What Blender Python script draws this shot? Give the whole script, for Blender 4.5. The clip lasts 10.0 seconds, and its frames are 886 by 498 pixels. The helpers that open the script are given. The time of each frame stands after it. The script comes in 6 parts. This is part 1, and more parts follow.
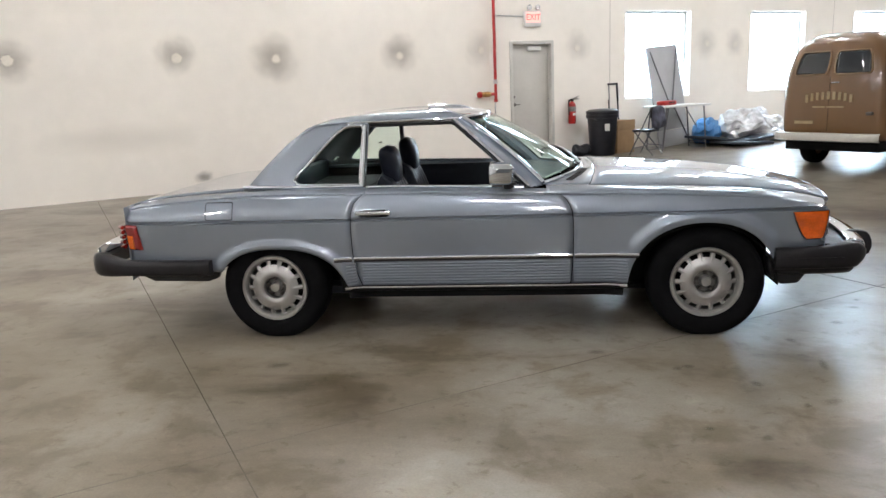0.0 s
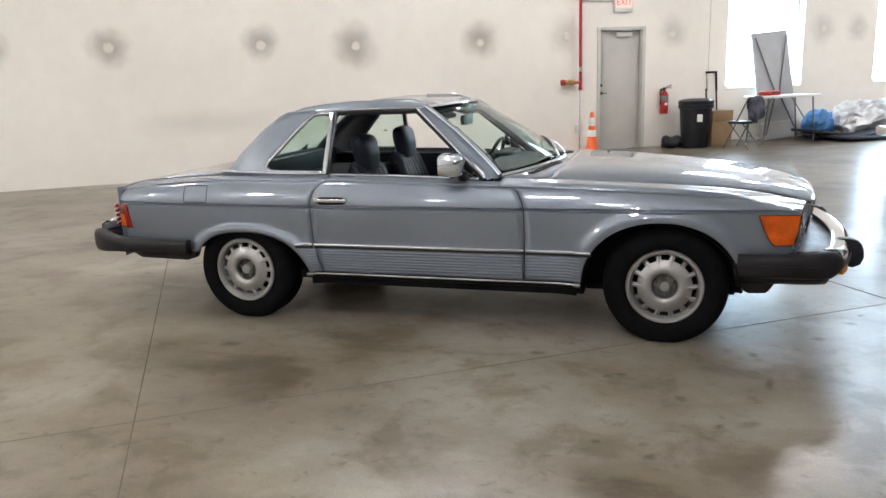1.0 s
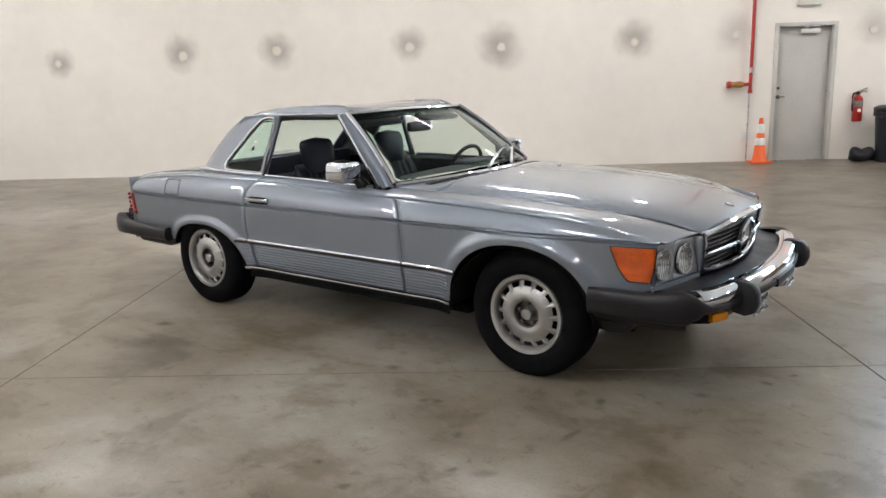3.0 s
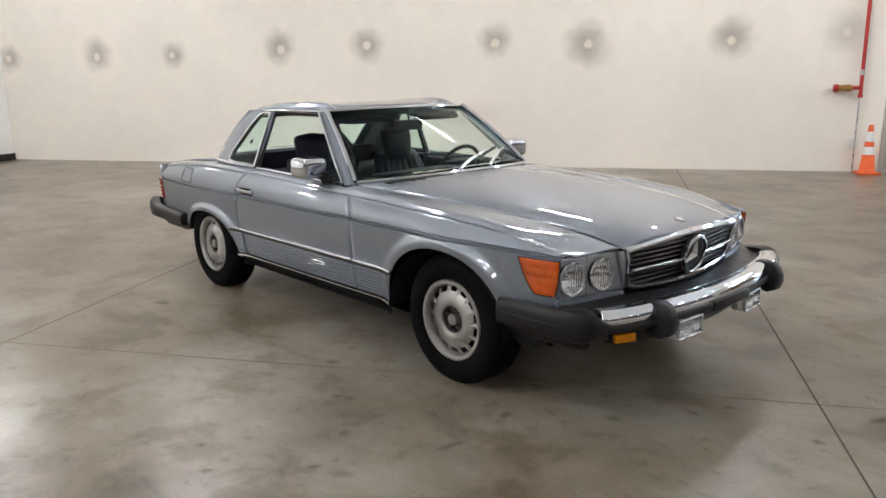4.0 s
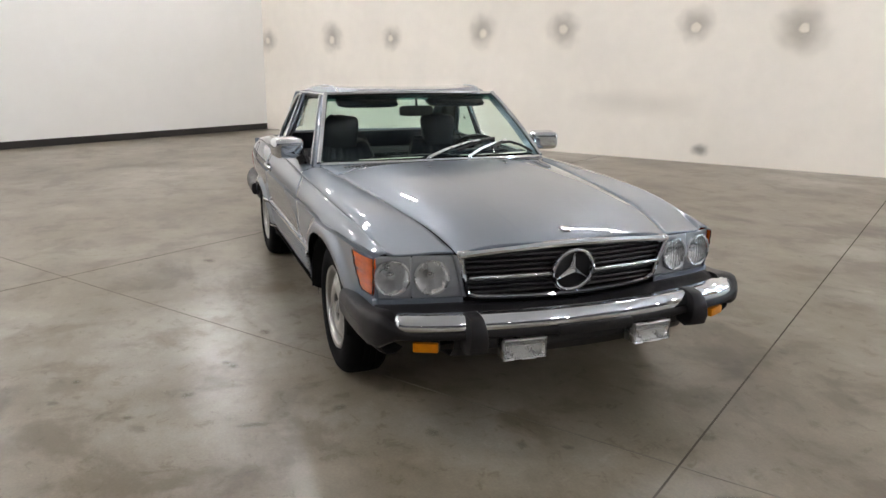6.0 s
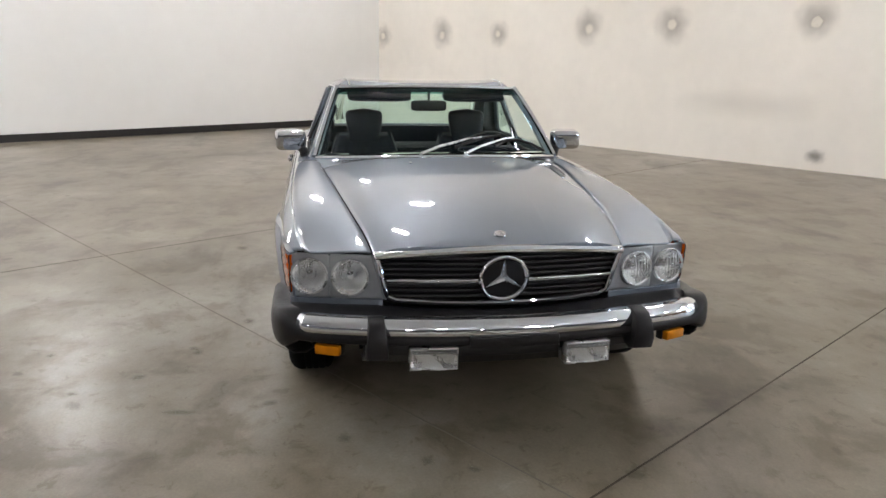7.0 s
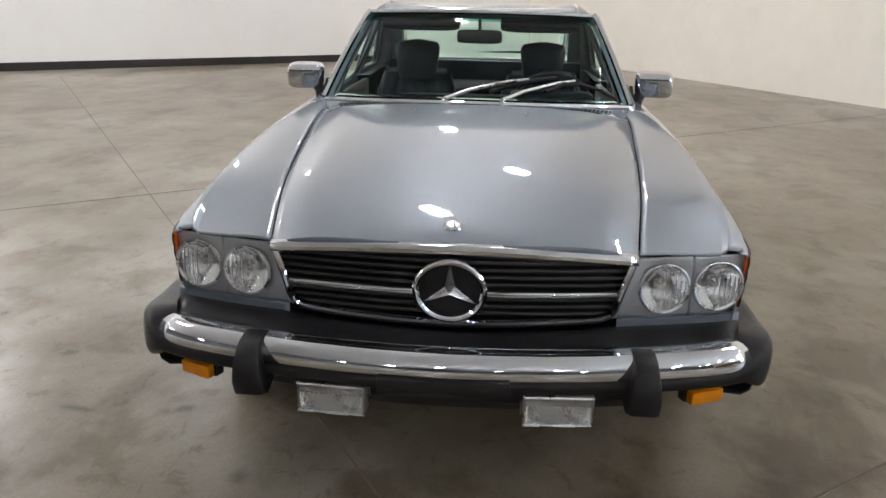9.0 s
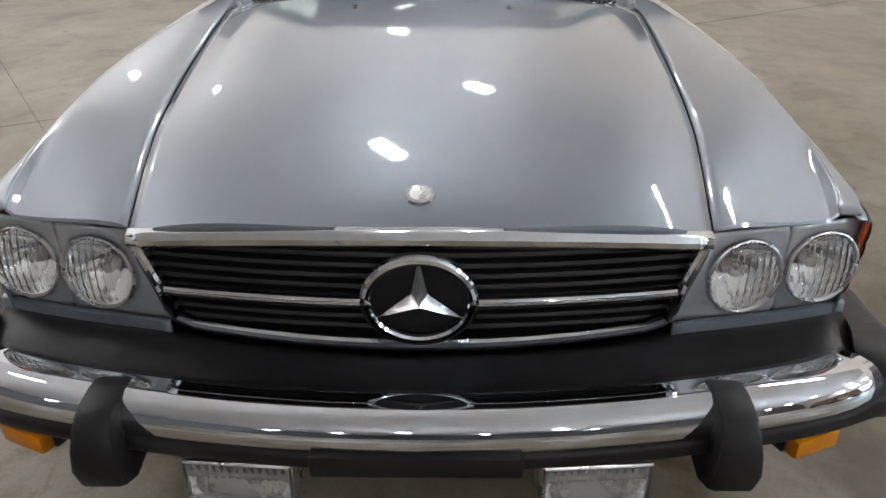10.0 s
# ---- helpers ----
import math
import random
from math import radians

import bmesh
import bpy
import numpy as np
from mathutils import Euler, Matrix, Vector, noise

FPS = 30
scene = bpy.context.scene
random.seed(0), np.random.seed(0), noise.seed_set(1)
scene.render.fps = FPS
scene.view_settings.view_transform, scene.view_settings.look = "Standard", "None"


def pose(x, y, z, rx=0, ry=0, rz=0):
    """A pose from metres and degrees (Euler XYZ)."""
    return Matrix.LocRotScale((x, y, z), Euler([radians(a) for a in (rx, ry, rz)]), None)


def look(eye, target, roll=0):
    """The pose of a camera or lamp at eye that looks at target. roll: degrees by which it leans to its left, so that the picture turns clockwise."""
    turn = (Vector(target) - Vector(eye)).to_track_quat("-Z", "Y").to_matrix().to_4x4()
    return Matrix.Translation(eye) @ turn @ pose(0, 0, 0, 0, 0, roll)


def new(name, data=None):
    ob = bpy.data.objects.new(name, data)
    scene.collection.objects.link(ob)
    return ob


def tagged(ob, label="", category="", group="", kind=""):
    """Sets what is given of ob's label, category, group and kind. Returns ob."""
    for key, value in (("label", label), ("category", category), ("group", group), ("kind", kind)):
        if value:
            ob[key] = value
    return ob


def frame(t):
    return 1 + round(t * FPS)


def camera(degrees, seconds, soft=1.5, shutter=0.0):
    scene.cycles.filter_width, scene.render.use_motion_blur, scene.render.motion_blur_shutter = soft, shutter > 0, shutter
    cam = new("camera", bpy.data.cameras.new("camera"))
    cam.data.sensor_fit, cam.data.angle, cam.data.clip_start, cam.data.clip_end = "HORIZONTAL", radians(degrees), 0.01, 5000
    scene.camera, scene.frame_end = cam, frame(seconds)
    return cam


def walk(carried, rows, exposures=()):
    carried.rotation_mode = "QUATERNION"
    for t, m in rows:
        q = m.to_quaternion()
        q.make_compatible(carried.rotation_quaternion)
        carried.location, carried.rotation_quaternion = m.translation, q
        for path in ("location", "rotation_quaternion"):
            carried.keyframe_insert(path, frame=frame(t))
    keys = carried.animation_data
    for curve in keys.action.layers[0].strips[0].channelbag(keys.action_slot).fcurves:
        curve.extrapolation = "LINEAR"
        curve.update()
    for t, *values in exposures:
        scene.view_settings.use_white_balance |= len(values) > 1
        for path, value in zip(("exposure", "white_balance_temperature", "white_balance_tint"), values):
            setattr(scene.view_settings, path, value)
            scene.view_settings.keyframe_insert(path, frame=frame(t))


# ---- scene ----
cam = camera(61.4, 10.0)
PATH = [
    (0, (0.285, -4.975, 1.449), (0.043, -3.036, 1.019), -2.59),
    (0.5, (0.786, -4.899, 1.446), (0.373, -2.993, 1.001), -2.61),
    (1, (1.258, -4.737, 1.425), (0.675, -2.877, 0.975), -2.25),
    (1.5, (1.733, -4.547, 1.411), (0.996, -2.741, 0.971), -1.53),
    (2, (2.184, -4.343, 1.409), (1.291, -2.607, 0.975), -1.69),
    (2.5, (2.600, -4.086, 1.407), (1.560, -2.434, 0.973), -2.16),
    (4, (3.714, -3.141, 1.425), (2.275, -1.823, 0.985), -0.82),
    (4.5, (4.008, -2.762, 1.424), (2.447, -1.595, 0.973), -0.79),
    (5, (4.248, -2.363, 1.426), (2.592, -1.341, 0.963), -0.33),
    (5.5, (4.462, -1.955, 1.435), (2.716, -1.100, 0.965), -0.01),
    (7, (4.662, -0.676, 1.418), (2.748, -0.358, 0.931), 0.80),
    (7.5, (4.636, -0.297, 1.425), (2.703, -0.163, 0.929), 0.77),
    (8, (4.504, -0.020, 1.452), (2.582, -0.062, 0.914), 0.44),
    (8.5, (4.203, 0.067, 1.428), (2.302, 0.015, 0.842), 1.35),
    (9, (3.828, 0.106, 1.374), (1.954, -0.024, 0.718), 1.14),
    (9.5, (3.457, 0.063, 1.319), (1.622, 0.003, 0.524), 1.84),
    (10, (3.082, 0.044, 1.258), (1.296, 0.036, 0.357), 0.21),
]
walk(cam, [(t, look(eye, target, roll)) for t, eye, target, roll in PATH])

# ---- world, lamps, exposure ----
WALL_TURN = 32.85                                   # the long wall's heading
ROOM = pose(-1.936, 8.015, 0, 0, 0, WALL_TURN)      # origin on the long wall; x along it, room at negative y
CEILING = 7.6

world = bpy.data.worlds.new("sky")
scene.world = world
world.use_nodes = True
_n = world.node_tree.nodes
_sky = _n.new("ShaderNodeTexSky")
_sky.sky_type = "NISHITA"
_sky.sun_disc = False
_sky.sun_elevation, _sky.sun_rotation = radians(38), radians(20)
_n["Background"].inputs["Strength"].default_value = 0.15
world.node_tree.links.new(_sky.outputs[0], _n["Background"].inputs["Color"])
LAMP_POWER = 200.0        # emission of the ceiling lamps
DAY_POWER = 14.0          # glow of the daylight backdrop outside the windows
scene.view_settings.exposure = 0.0


# ---- mesh helpers ----
def spline(xs, ys):
    """A smooth curve through points that does not overshoot."""
    xs, ys = np.array(xs, float), np.array(ys, float)
    order = np.argsort(xs)
    xs, ys = xs[order], ys[order]
    h, s = np.diff(xs), np.diff(ys) / np.diff(xs)
    m = np.zeros(len(xs))
    m[0], m[-1] = s[0], s[-1]
    for i in range(1, len(xs) - 1):
        if s[i - 1] * s[i] > 0:
            a, b = 2 * h[i] + h[i - 1], h[i] + 2 * h[i - 1]
            m[i] = (a + b) / (a / s[i - 1] + b / s[i])

    def curve(x):
        x = np.clip(np.asarray(x, float), xs[0], xs[-1])
        i = np.clip(np.searchsorted(xs, x) - 1, 0, len(xs) - 2)
        t = (x - xs[i]) / h[i]
        out = ((1 + 2 * t) * (1 - t) ** 2 * ys[i] + t * (1 - t) ** 2 * h[i] * m[i]
               + t * t * (3 - 2 * t) * ys[i + 1] + t * t * (t - 1) * h[i] * m[i + 1])
        return float(out) if out.ndim == 0 else out
    return curve


class Mesh:
    """Vertices and faces that are gathered and then linked as one object."""

    def __init__(self):
        self.v, self.f = [], []

    def grid(self, rows, close_u=False, close_v=False):
        base, m, n = len(self.v), len(rows), len(rows[0])
        self.v += [tuple(map(float, p)) for r in rows for p in r]
        for i in range(m if close_u else m - 1):
            for j in range(n if close_v else n - 1):
                a, b = i * n + j, i * n + (j + 1) % n
                c, d = ((i + 1) % m) * n + (j + 1) % n, ((i + 1) % m) * n + j
                self.f.append((base + a, base + b, base + c, base + d))
        return self

    def box(self, lo, hi):
        (x0, y0, z0), (x1, y1, z1) = lo, hi
        b = len(self.v)
        self.v += [(x0, y0, z0), (x1, y0, z0), (x1, y1, z0), (x0, y1, z0), (x0, y0, z1), (x1, y0, z1), (x1, y1, z1), (x0, y1, z1)]
        self.f += [tuple(b + i for i in q) for q in ((0, 3, 2, 1), (4, 5, 6, 7), (0, 1, 5, 4), (1, 2, 6, 5), (2, 3, 7, 6), (3, 0, 4, 7))]
        return self

    def prism(self, outline, axis, lo, hi):
        """An outline in the two other axes, drawn out along one."""
        b, n = len(self.v), len(outline)
        for h in (lo, hi):
            for p, q in outline:
                self.v.append((h, p, q) if axis == "x" else (p, h, q) if axis == "y" else (p, q, h))
        self.f += [tuple(range(b, b + n)), tuple(range(b + 2 * n - 1, b + n - 1, -1))]
        self.f += [(b + i, b + (i + 1) % n, b + n + (i + 1) % n, b + n + i) for i in range(n)]
        return self

    def tube(self, path, radius, sides=8, closed=False, flat=1.0, ends=True):
        pts = [Vector(p) for p in path]
        n = len(pts)
        rows, up = [], Vector((0, 0, 1))
        for i, p in enumerate(pts):
            a = pts[(i - 1) % n] if (closed or i) else p
            c = pts[(i + 1) % n] if (closed or i < n - 1) else p
            t = (c - a).normalized()
            side = t.cross(up)
            side = side.normalized() if side.length > 1e-3 else Vector((1, 0, 0))
            over = side.cross(t).normalized()
            r = radius[i] if isinstance(radius, (list, tuple)) else radius
            rows.append([p + r * (math.cos(k * 2 * math.pi / sides) * side + flat * math.sin(k * 2 * math.pi / sides) * over) for k in range(sides)])
        b = len(self.v)
        self.grid(rows, close_u=closed, close_v=True)
        if ends and not closed:
            self.f += [tuple(range(b, b + sides)), tuple(range(b + len(self.v) - b - 1, b + len(self.v) - b - 1 - sides, -1))]
        return self

    def lathe(self, profile, sides=32, axis="z", at=(0, 0, 0)):
        """Profile rows of radius and height."""
        rows = []
        for r, h in profile:
            ring = []
            for k in range(sides):
                a = 2 * math.pi * k / sides
                p = (r * math.cos(a), r * math.sin(a))
                q = (p[0], p[1], h) if axis == "z" else (p[0], h, p[1]) if axis == "y" else (h, p[0], p[1])
                ring.append((q[0] + at[0], q[1] + at[1], q[2] + at[2]))
            rows.append(ring)
        return self.grid(rows, close_v=True)

    def blob(self, at, size, e=0.4, turn=(0, 0, 0), nu=14, nv=20):
        """A cushion: a box with very round edges."""
        def p(c, k):
            return math.copysign(abs(c) ** k, c)
        rot = Euler([radians(a) for a in turn]).to_matrix()
        rows = []
        for i in range(nu + 1):
            a = -math.pi / 2 + math.pi * i / nu
            rows.append([Vector(at) + rot @ Vector((size[0] / 2 * p(math.cos(a), e) * p(math.cos(b), e), size[1] / 2 * p(math.cos(a), e) * p(math.sin(b), e), size[2] / 2 * p(math.sin(a), e)))
                         for b in (2 * math.pi * j / nv for j in range(nv))])
        return self.grid(rows, close_v=True)

    def moved(self, m):
        self.v = [tuple(m @ Vector(p)) for p in self.v]
        return self

    def mirrored(self):
        out = Mesh()
        out.v = [(x, -y, z) for x, y, z in self.v]
        out.f = [tuple(reversed(f)) for f in self.f]
        return out

    def data(self, name, material, smooth=30, bevel=0.0):
        me = bpy.data.meshes.new(name)
        me.from_pydata(self.v, [], self.f)
        bm = bmesh.new()
        bm.from_mesh(me)
        bmesh.ops.remove_doubles(bm, verts=bm.verts, dist=1e-5)
        bmesh.ops.dissolve_degenerate(bm, dist=1e-6, edges=bm.edges)
        bmesh.ops.recalc_face_normals(bm, faces=bm.faces)
        if bevel:
            sharp = [e for e in bm.edges if len(e.link_faces) == 2 and e.calc_face_angle() > radians(40)]
            bmesh.ops.bevel(bm, geom=sharp, offset=bevel, segments=2, profile=0.5, affect="EDGES")
        bm.to_mesh(me)
        bm.free()
        me.materials.append(material)
        if smooth:
            me.shade_smooth()
            me.set_sharp_from_angle(angle=radians(smooth))
        return me


def part(name, mesh, material, parent, label="", smooth=30, bevel=0.0, solid=0.0, offset=-1.0):
    """One mesh under a thing or under a part."""
    ob = new(name, mesh.data(name, material, smooth, bevel))
    ob.parent = parent
    if solid:
        mod = ob.modifiers.new("thickness", "SOLIDIFY")
        mod.thickness, mod.offset = solid, offset
    return tagged(ob, label) if label else ob


def thing(name, label, category, group="", at=None):
    ob = new(name)
    ob.empty_display_size = 0.1
    if at is not None:
        ob.matrix_basis = at
    return tagged(ob, label, category, group)


def single(name, mesh, material, label, category, kind="", group="", smooth=30, bevel=0.0):
    return tagged(new(name, mesh.data(name, material, smooth, bevel)), label, category, group, kind)


# ---- materials ----
def material(name, color, rough=0.5, metal=0.0, coat=0.0, coat_rough=0.03, vary=0.0, vary_size=3.0, vary_rough=0.0, bump=0.0, bump_size=60.0,
             spec=0.5, transmission=0.0, ior=1.45, emit=0.0, detail=6.0):
    """A Principled material with mottling at two sizes and a fine relief."""
    m = bpy.data.materials.new(name)
    m.use_nodes = True
    t = m.node_tree
    p = t.nodes["Principled BSDF"]
    p.inputs["Base Color"].default_value = (*color, 1)
    p.inputs["Roughness"].default_value, p.inputs["Metallic"].default_value = rough, metal
    p.inputs["Coat Weight"].default_value, p.inputs["Coat Roughness"].default_value = coat, coat_rough
    p.inputs["Specular IOR Level"].default_value, p.inputs["IOR"].default_value = spec, ior
    p.inputs["Transmission Weight"].default_value = transmission
    if emit:
        p.inputs["Emission Color"].default_value = (*color, 1)
        p.inputs["Emission Strength"].default_value = emit
    if vary or vary_rough or bump:
        where = t.nodes.new("ShaderNodeTexCoord").outputs["Object"]

        def noise_at(size, deep):
            n = t.nodes.new("ShaderNodeTexNoise")
            n.inputs["Scale"].default_value, n.inputs["Detail"].default_value = size, deep
            t.links.new(where, n.inputs["Vector"])
            return n.outputs["Fac"]
        large, small = noise_at(vary_size, detail), noise_at(vary_size * 9, 3)
        both = t.nodes.new("ShaderNodeMath")
        both.operation = "MULTIPLY_ADD"
        both.inputs[1].default_value = 0.35
        t.links.new(small, both.inputs[0]), t.links.new(large, both.inputs[2])
        if vary:
            ramp = t.nodes.new("ShaderNodeMapRange")
            ramp.inputs["From Min"].default_value, ramp.inputs["From Max"].default_value = 0.45, 0.9
            ramp.inputs["To Min"].default_value, ramp.inputs["To Max"].default_value = 1 - vary, 1 + vary
            t.links.new(both.outputs[0], ramp.inputs["Value"])
            mul = t.nodes.new("ShaderNodeVectorMath")
            mul.operation = "SCALE"
            mul.inputs[0].default_value = color
            t.links.new(ramp.outputs[0], mul.inputs["Scale"])
            t.links.new(mul.outputs[0], p.inputs["Base Color"])
        if vary_rough:
            ramp = t.nodes.new("ShaderNodeMapRange")
            ramp.inputs["From Min"].default_value, ramp.inputs["From Max"].default_value = 0.45, 0.9
            ramp.inputs["To Min"].default_value, ramp.inputs["To Max"].default_value = max(rough - vary_rough, 0.02), rough + vary_rough
            t.links.new(both.outputs[0], ramp.inputs["Value"])
            t.links.new(ramp.outputs[0], p.inputs["Roughness"])
        if bump:
            b = t.nodes.new("ShaderNodeBump")
            b.inputs["Strength"].default_value, b.inputs["Distance"].default_value = bump, 0.002
            t.links.new(noise_at(bump_size, 4), b.inputs["Height"])
            t.links.new(b.outputs[0], p.inputs["Normal"])
    return m


def concrete_floor():
    m = material("polished_concrete", (0.3, 0.27, 0.23), 0.29, spec=0.5)
    t = m.node_tree
    p = t.nodes["Principled BSDF"]
    where = t.nodes.new("ShaderNodeTexCoord").outputs["Object"]

    def noise_at(size, deep, distort=0.0, stretch=None, crisp=0.5):
        n = t.nodes.new("ShaderNodeTexNoise")
        n.inputs["Scale"].default_value, n.inputs["Detail"].default_value, n.inputs["Distortion"].default_value = size, deep, distort
        n.inputs["Roughness"].default_value = crisp
        source = where
        if stretch:
            mapping = t.nodes.new("ShaderNodeMapping")
            mapping.inputs["Scale"].default_value = stretch
            t.links.new(where, mapping.inputs["Vector"])
            source = mapping.outputs[0]
        t.links.new(source, n.inputs["Vector"])
        return n.outputs["Fac"]

    def ramp(source, stops):
        r = t.nodes.new("ShaderNodeValToRGB")
        e = r.color_ramp.elements
        r.color_ramp.interpolation = "EASE"
        while len(e) < len(stops):
            e.new(0.5)
        for k, (pos, c) in zip(e, stops):
            k.position, k.color = pos, (*c, 1)
        t.links.new(source, r.inputs[0])
        return r.outputs[0]

    def mix(kind, a, b, fac):
        x = t.nodes.new("ShaderNodeMix")
        x.data_type, x.blend_type = "RGBA", kind
        if isinstance(fac, float):
            x.inputs[0].default_value = fac
        else:
            t.links.new(fac, x.inputs[0])
        t.links.new(a, x.inputs[6]), t.links.new(b, x.inputs[7])
        return x.outputs[2]
    clouds = ramp(noise_at(0.38, 8, 0.15, crisp=0.6), [(0.30, (0.098, 0.076, 0.046)), (0.47, (0.182, 0.157, 0.119)), (0.66, (0.268, 0.250, 0.217))])
    streaks = ramp(noise_at(0.95, 7, 0.35, (0.7, 1.35, 1), 0.60), [(0.34, (0.50, 0.455, 0.37)), (0.44, (0.88, 0.86, 0.82)), (0.52, (1.0, 1.0, 0.99)), (0.68, (1.20, 1.21, 1.23))])
    mottle = ramp(noise_at(2.3, 6, 0.3, crisp=0.6), [(0.36, (0.66, 0.61, 0.52)), (0.50, (1.0, 0.99, 0.97)), (0.66, (1.16, 1.16, 1.16))])
    grain = ramp(noise_at(90, 3), [(0.3, (0.92, 0.92, 0.92)), (0.7, (1.07, 1.07, 1.07))])
    flecks = ramp(noise_at(9, 6, 0.5, (1, 1.2, 1), 0.66), [(0.34, (0.70, 0.66, 0.58)), (0.43, (0.97, 0.96, 0.95)), (0.58, (1.0, 1.0, 1.0)), (0.68, (1.12, 1.12, 1.13))])
    cells = t.nodes.new("ShaderNodeTexVoronoi")
    cells.inputs["Scale"].default_value = 2.3
    warp = t.nodes.new("ShaderNodeVectorMath")
    warp.operation = "MULTIPLY_ADD"
    warp.inputs[1].default_value = (0.12, 0.12, 0)
    n = t.nodes.new("ShaderNodeTexNoise")
    n.inputs["Scale"].default_value = 9
    t.links.new(where, n.inputs["Vector"]), t.links.new(n.outputs["Color"], warp.inputs[0]), t.links.new(where, warp.inputs[2])
    t.links.new(warp.outputs[0], cells.inputs["Vector"])
    spots = ramp(cells.outputs["Distance"], [(0.035, (0.50, 0.46, 0.40)), (0.085, (1, 1, 1))])
    some = t.nodes.new("ShaderNodeMapRange")
    some.inputs["From Min"].default_value, some.inputs["From Max"].default_value = 0.45, 0.9
    split = t.nodes.new("ShaderNodeSeparateColor")
    t.links.new(cells.outputs["Color"], split.inputs[0]), t.links.new(split.outputs[0], some.inputs["Value"])
    color = mix("MULTIPLY", clouds, streaks, 1.0)
    color = mix("MULTIPLY", color, mottle, 1.0)
    color = mix("MULTIPLY", color, flecks, 0.9)
    color = mix("MULTIPLY", color, grain, 0.8)
    color = mix("MULTIPLY", color, spots, some.outputs[0])
    t.links.new(color, p.inputs["Base Color"])
    gloss = t.nodes.new("ShaderNodeMapRange")
    gloss.inputs["From Min"].default_value, gloss.inputs["From Max"].default_value = 0.3, 0.7
    gloss.inputs["To Min"].default_value, gloss.inputs["To Max"].default_value = 0.38, 0.50
    t.links.new(noise_at(1.4, 4), gloss.inputs["Value"])
    t.links.new(gloss.outputs[0], p.inputs["Specular IOR Level"])
    b = t.nodes.new("ShaderNodeBump")
    b.inputs["Strength"].default_value, b.inputs["Distance"].default_value = 0.10, 0.002
    t.links.new(noise_at(14, 3), b.inputs["Height"])
    t.links.new(b.outputs[0], p.inputs["Normal"])
    return m


def smudge(name, color, strength, power=1.6):
    """A stain that thins out from the middle of its disc."""
    m = bpy.data.materials.new(name)
    m.use_nodes = True
    t = m.node_tree
    p = t.nodes["Principled BSDF"]
    p.inputs["Base Color"].default_value, p.inputs["Roughness"].default_value = (*color, 1), 0.9
    where = t.nodes.new("ShaderNodeTexCoord").outputs["Object"]
    far = t.nodes.new("ShaderNodeVectorMath")
    far.operation = "LENGTH"
    t.links.new(where, far.inputs[0])
    fall = t.nodes.new("ShaderNodeMapRange")
    fall.interpolation_type = "SMOOTHSTEP"
    fall.inputs["From Min"].default_value, fall.inputs["From Max"].default_value = 1.0, 0.1
    fall.inputs["To Min"].default_value, fall.inputs["To Max"].default_value = 0.0, strength
    n = t.nodes.new("ShaderNodeTexNoise")
    n.inputs["Scale"].default_value, n.inputs["Detail"].default_value = 2.2, 5
    t.links.new(where, n.inputs["Vector"])
    add = t.nodes.new("ShaderNodeMath")
    add.operation = "MULTIPLY_ADD"
    add.inputs[1].default_value = 0.55
    t.links.new(n.outputs["Fac"], add.inputs[0]), t.links.new(far.outputs["Value"], add.inputs[2])
    less = t.nodes.new("ShaderNodeMath")
    less.operation = "SUBTRACT"
    less.inputs[1].default_value = 0.25
    t.links.new(add.outputs[0], less.inputs[0]), t.links.new(less.outputs[0], fall.inputs["Value"])
    clear, mixer = t.nodes.new("ShaderNodeBsdfTransparent"), t.nodes.new("ShaderNodeMixShader")
    t.links.new(fall.outputs[0], mixer.inputs[0]), t.links.new(clear.outputs[0], mixer.inputs[1]), t.links.new(p.outputs[0], mixer.inputs[2])
    t.links.new(mixer.outputs[0], t.nodes["Material Output"].inputs["Surface"])
    return m


FLOOR = concrete_floor()
WALL = material("painted_precast_wall", (0.82, 0.775, 0.70), 0.75, vary=0.055, vary_size=0.5, bump=0.25, bump_size=25)
WHITE_WALL = material("white_wall", (0.87, 0.865, 0.84), 0.7, vary=0.03, vary_size=0.4, bump=0.15, bump_size=25)
DARK_BASE = material("black_rubber_base", (0.02, 0.018, 0.018), 0.5)
CEIL = material("grey_ceiling", (0.55, 0.55, 0.54), 0.8, vary=0.05, vary_size=1.0)
FAINT_JOINT = material("worn_joint_filler", (0.185, 0.168, 0.140), 0.85, vary=0.25, vary_size=1.3)
MID_JOINT = material("dusty_joint_filler", (0.105, 0.092, 0.072), 0.85, vary=0.4, vary_size=1.3)
PANEL_JOINT = material("wall_joint_sealant", (0.52, 0.485, 0.43), 0.8, vary=0.1, vary_size=2)
JOINT = material("joint_filler", (0.068, 0.058, 0.044), 0.85, vary=0.5, vary_size=1.3)
LAMP = material("lamp_glow", (0.985, 0.965, 0.985), 0.5, emit=LAMP_POWER)
DAY = material("daylight", (0.68, 0.84, 1.0), 0.9, emit=DAY_POWER)
PAINT = material("silver_blue_metallic", (0.176, 0.204, 0.243), 0.43, metal=0.52, spec=0.1, coat=1.0, coat_rough=0.04, vary=0.03, vary_size=2.0)
PAINT.node_tree.nodes["Principled BSDF"].inputs["Coat IOR"].default_value = 1.85
CHROME = material("chrome", (0.69, 0.71, 0.75), 0.04, metal=1.0)
SATIN = material("satin_metal", (0.55, 0.55, 0.55), 0.3, metal=1.0, vary_rough=0.08, vary_size=20)
BRIGHT = material("bright_reflector", (0.98, 0.98, 0.98), 0.07, metal=0.92, bump=1.0, bump_size=22)
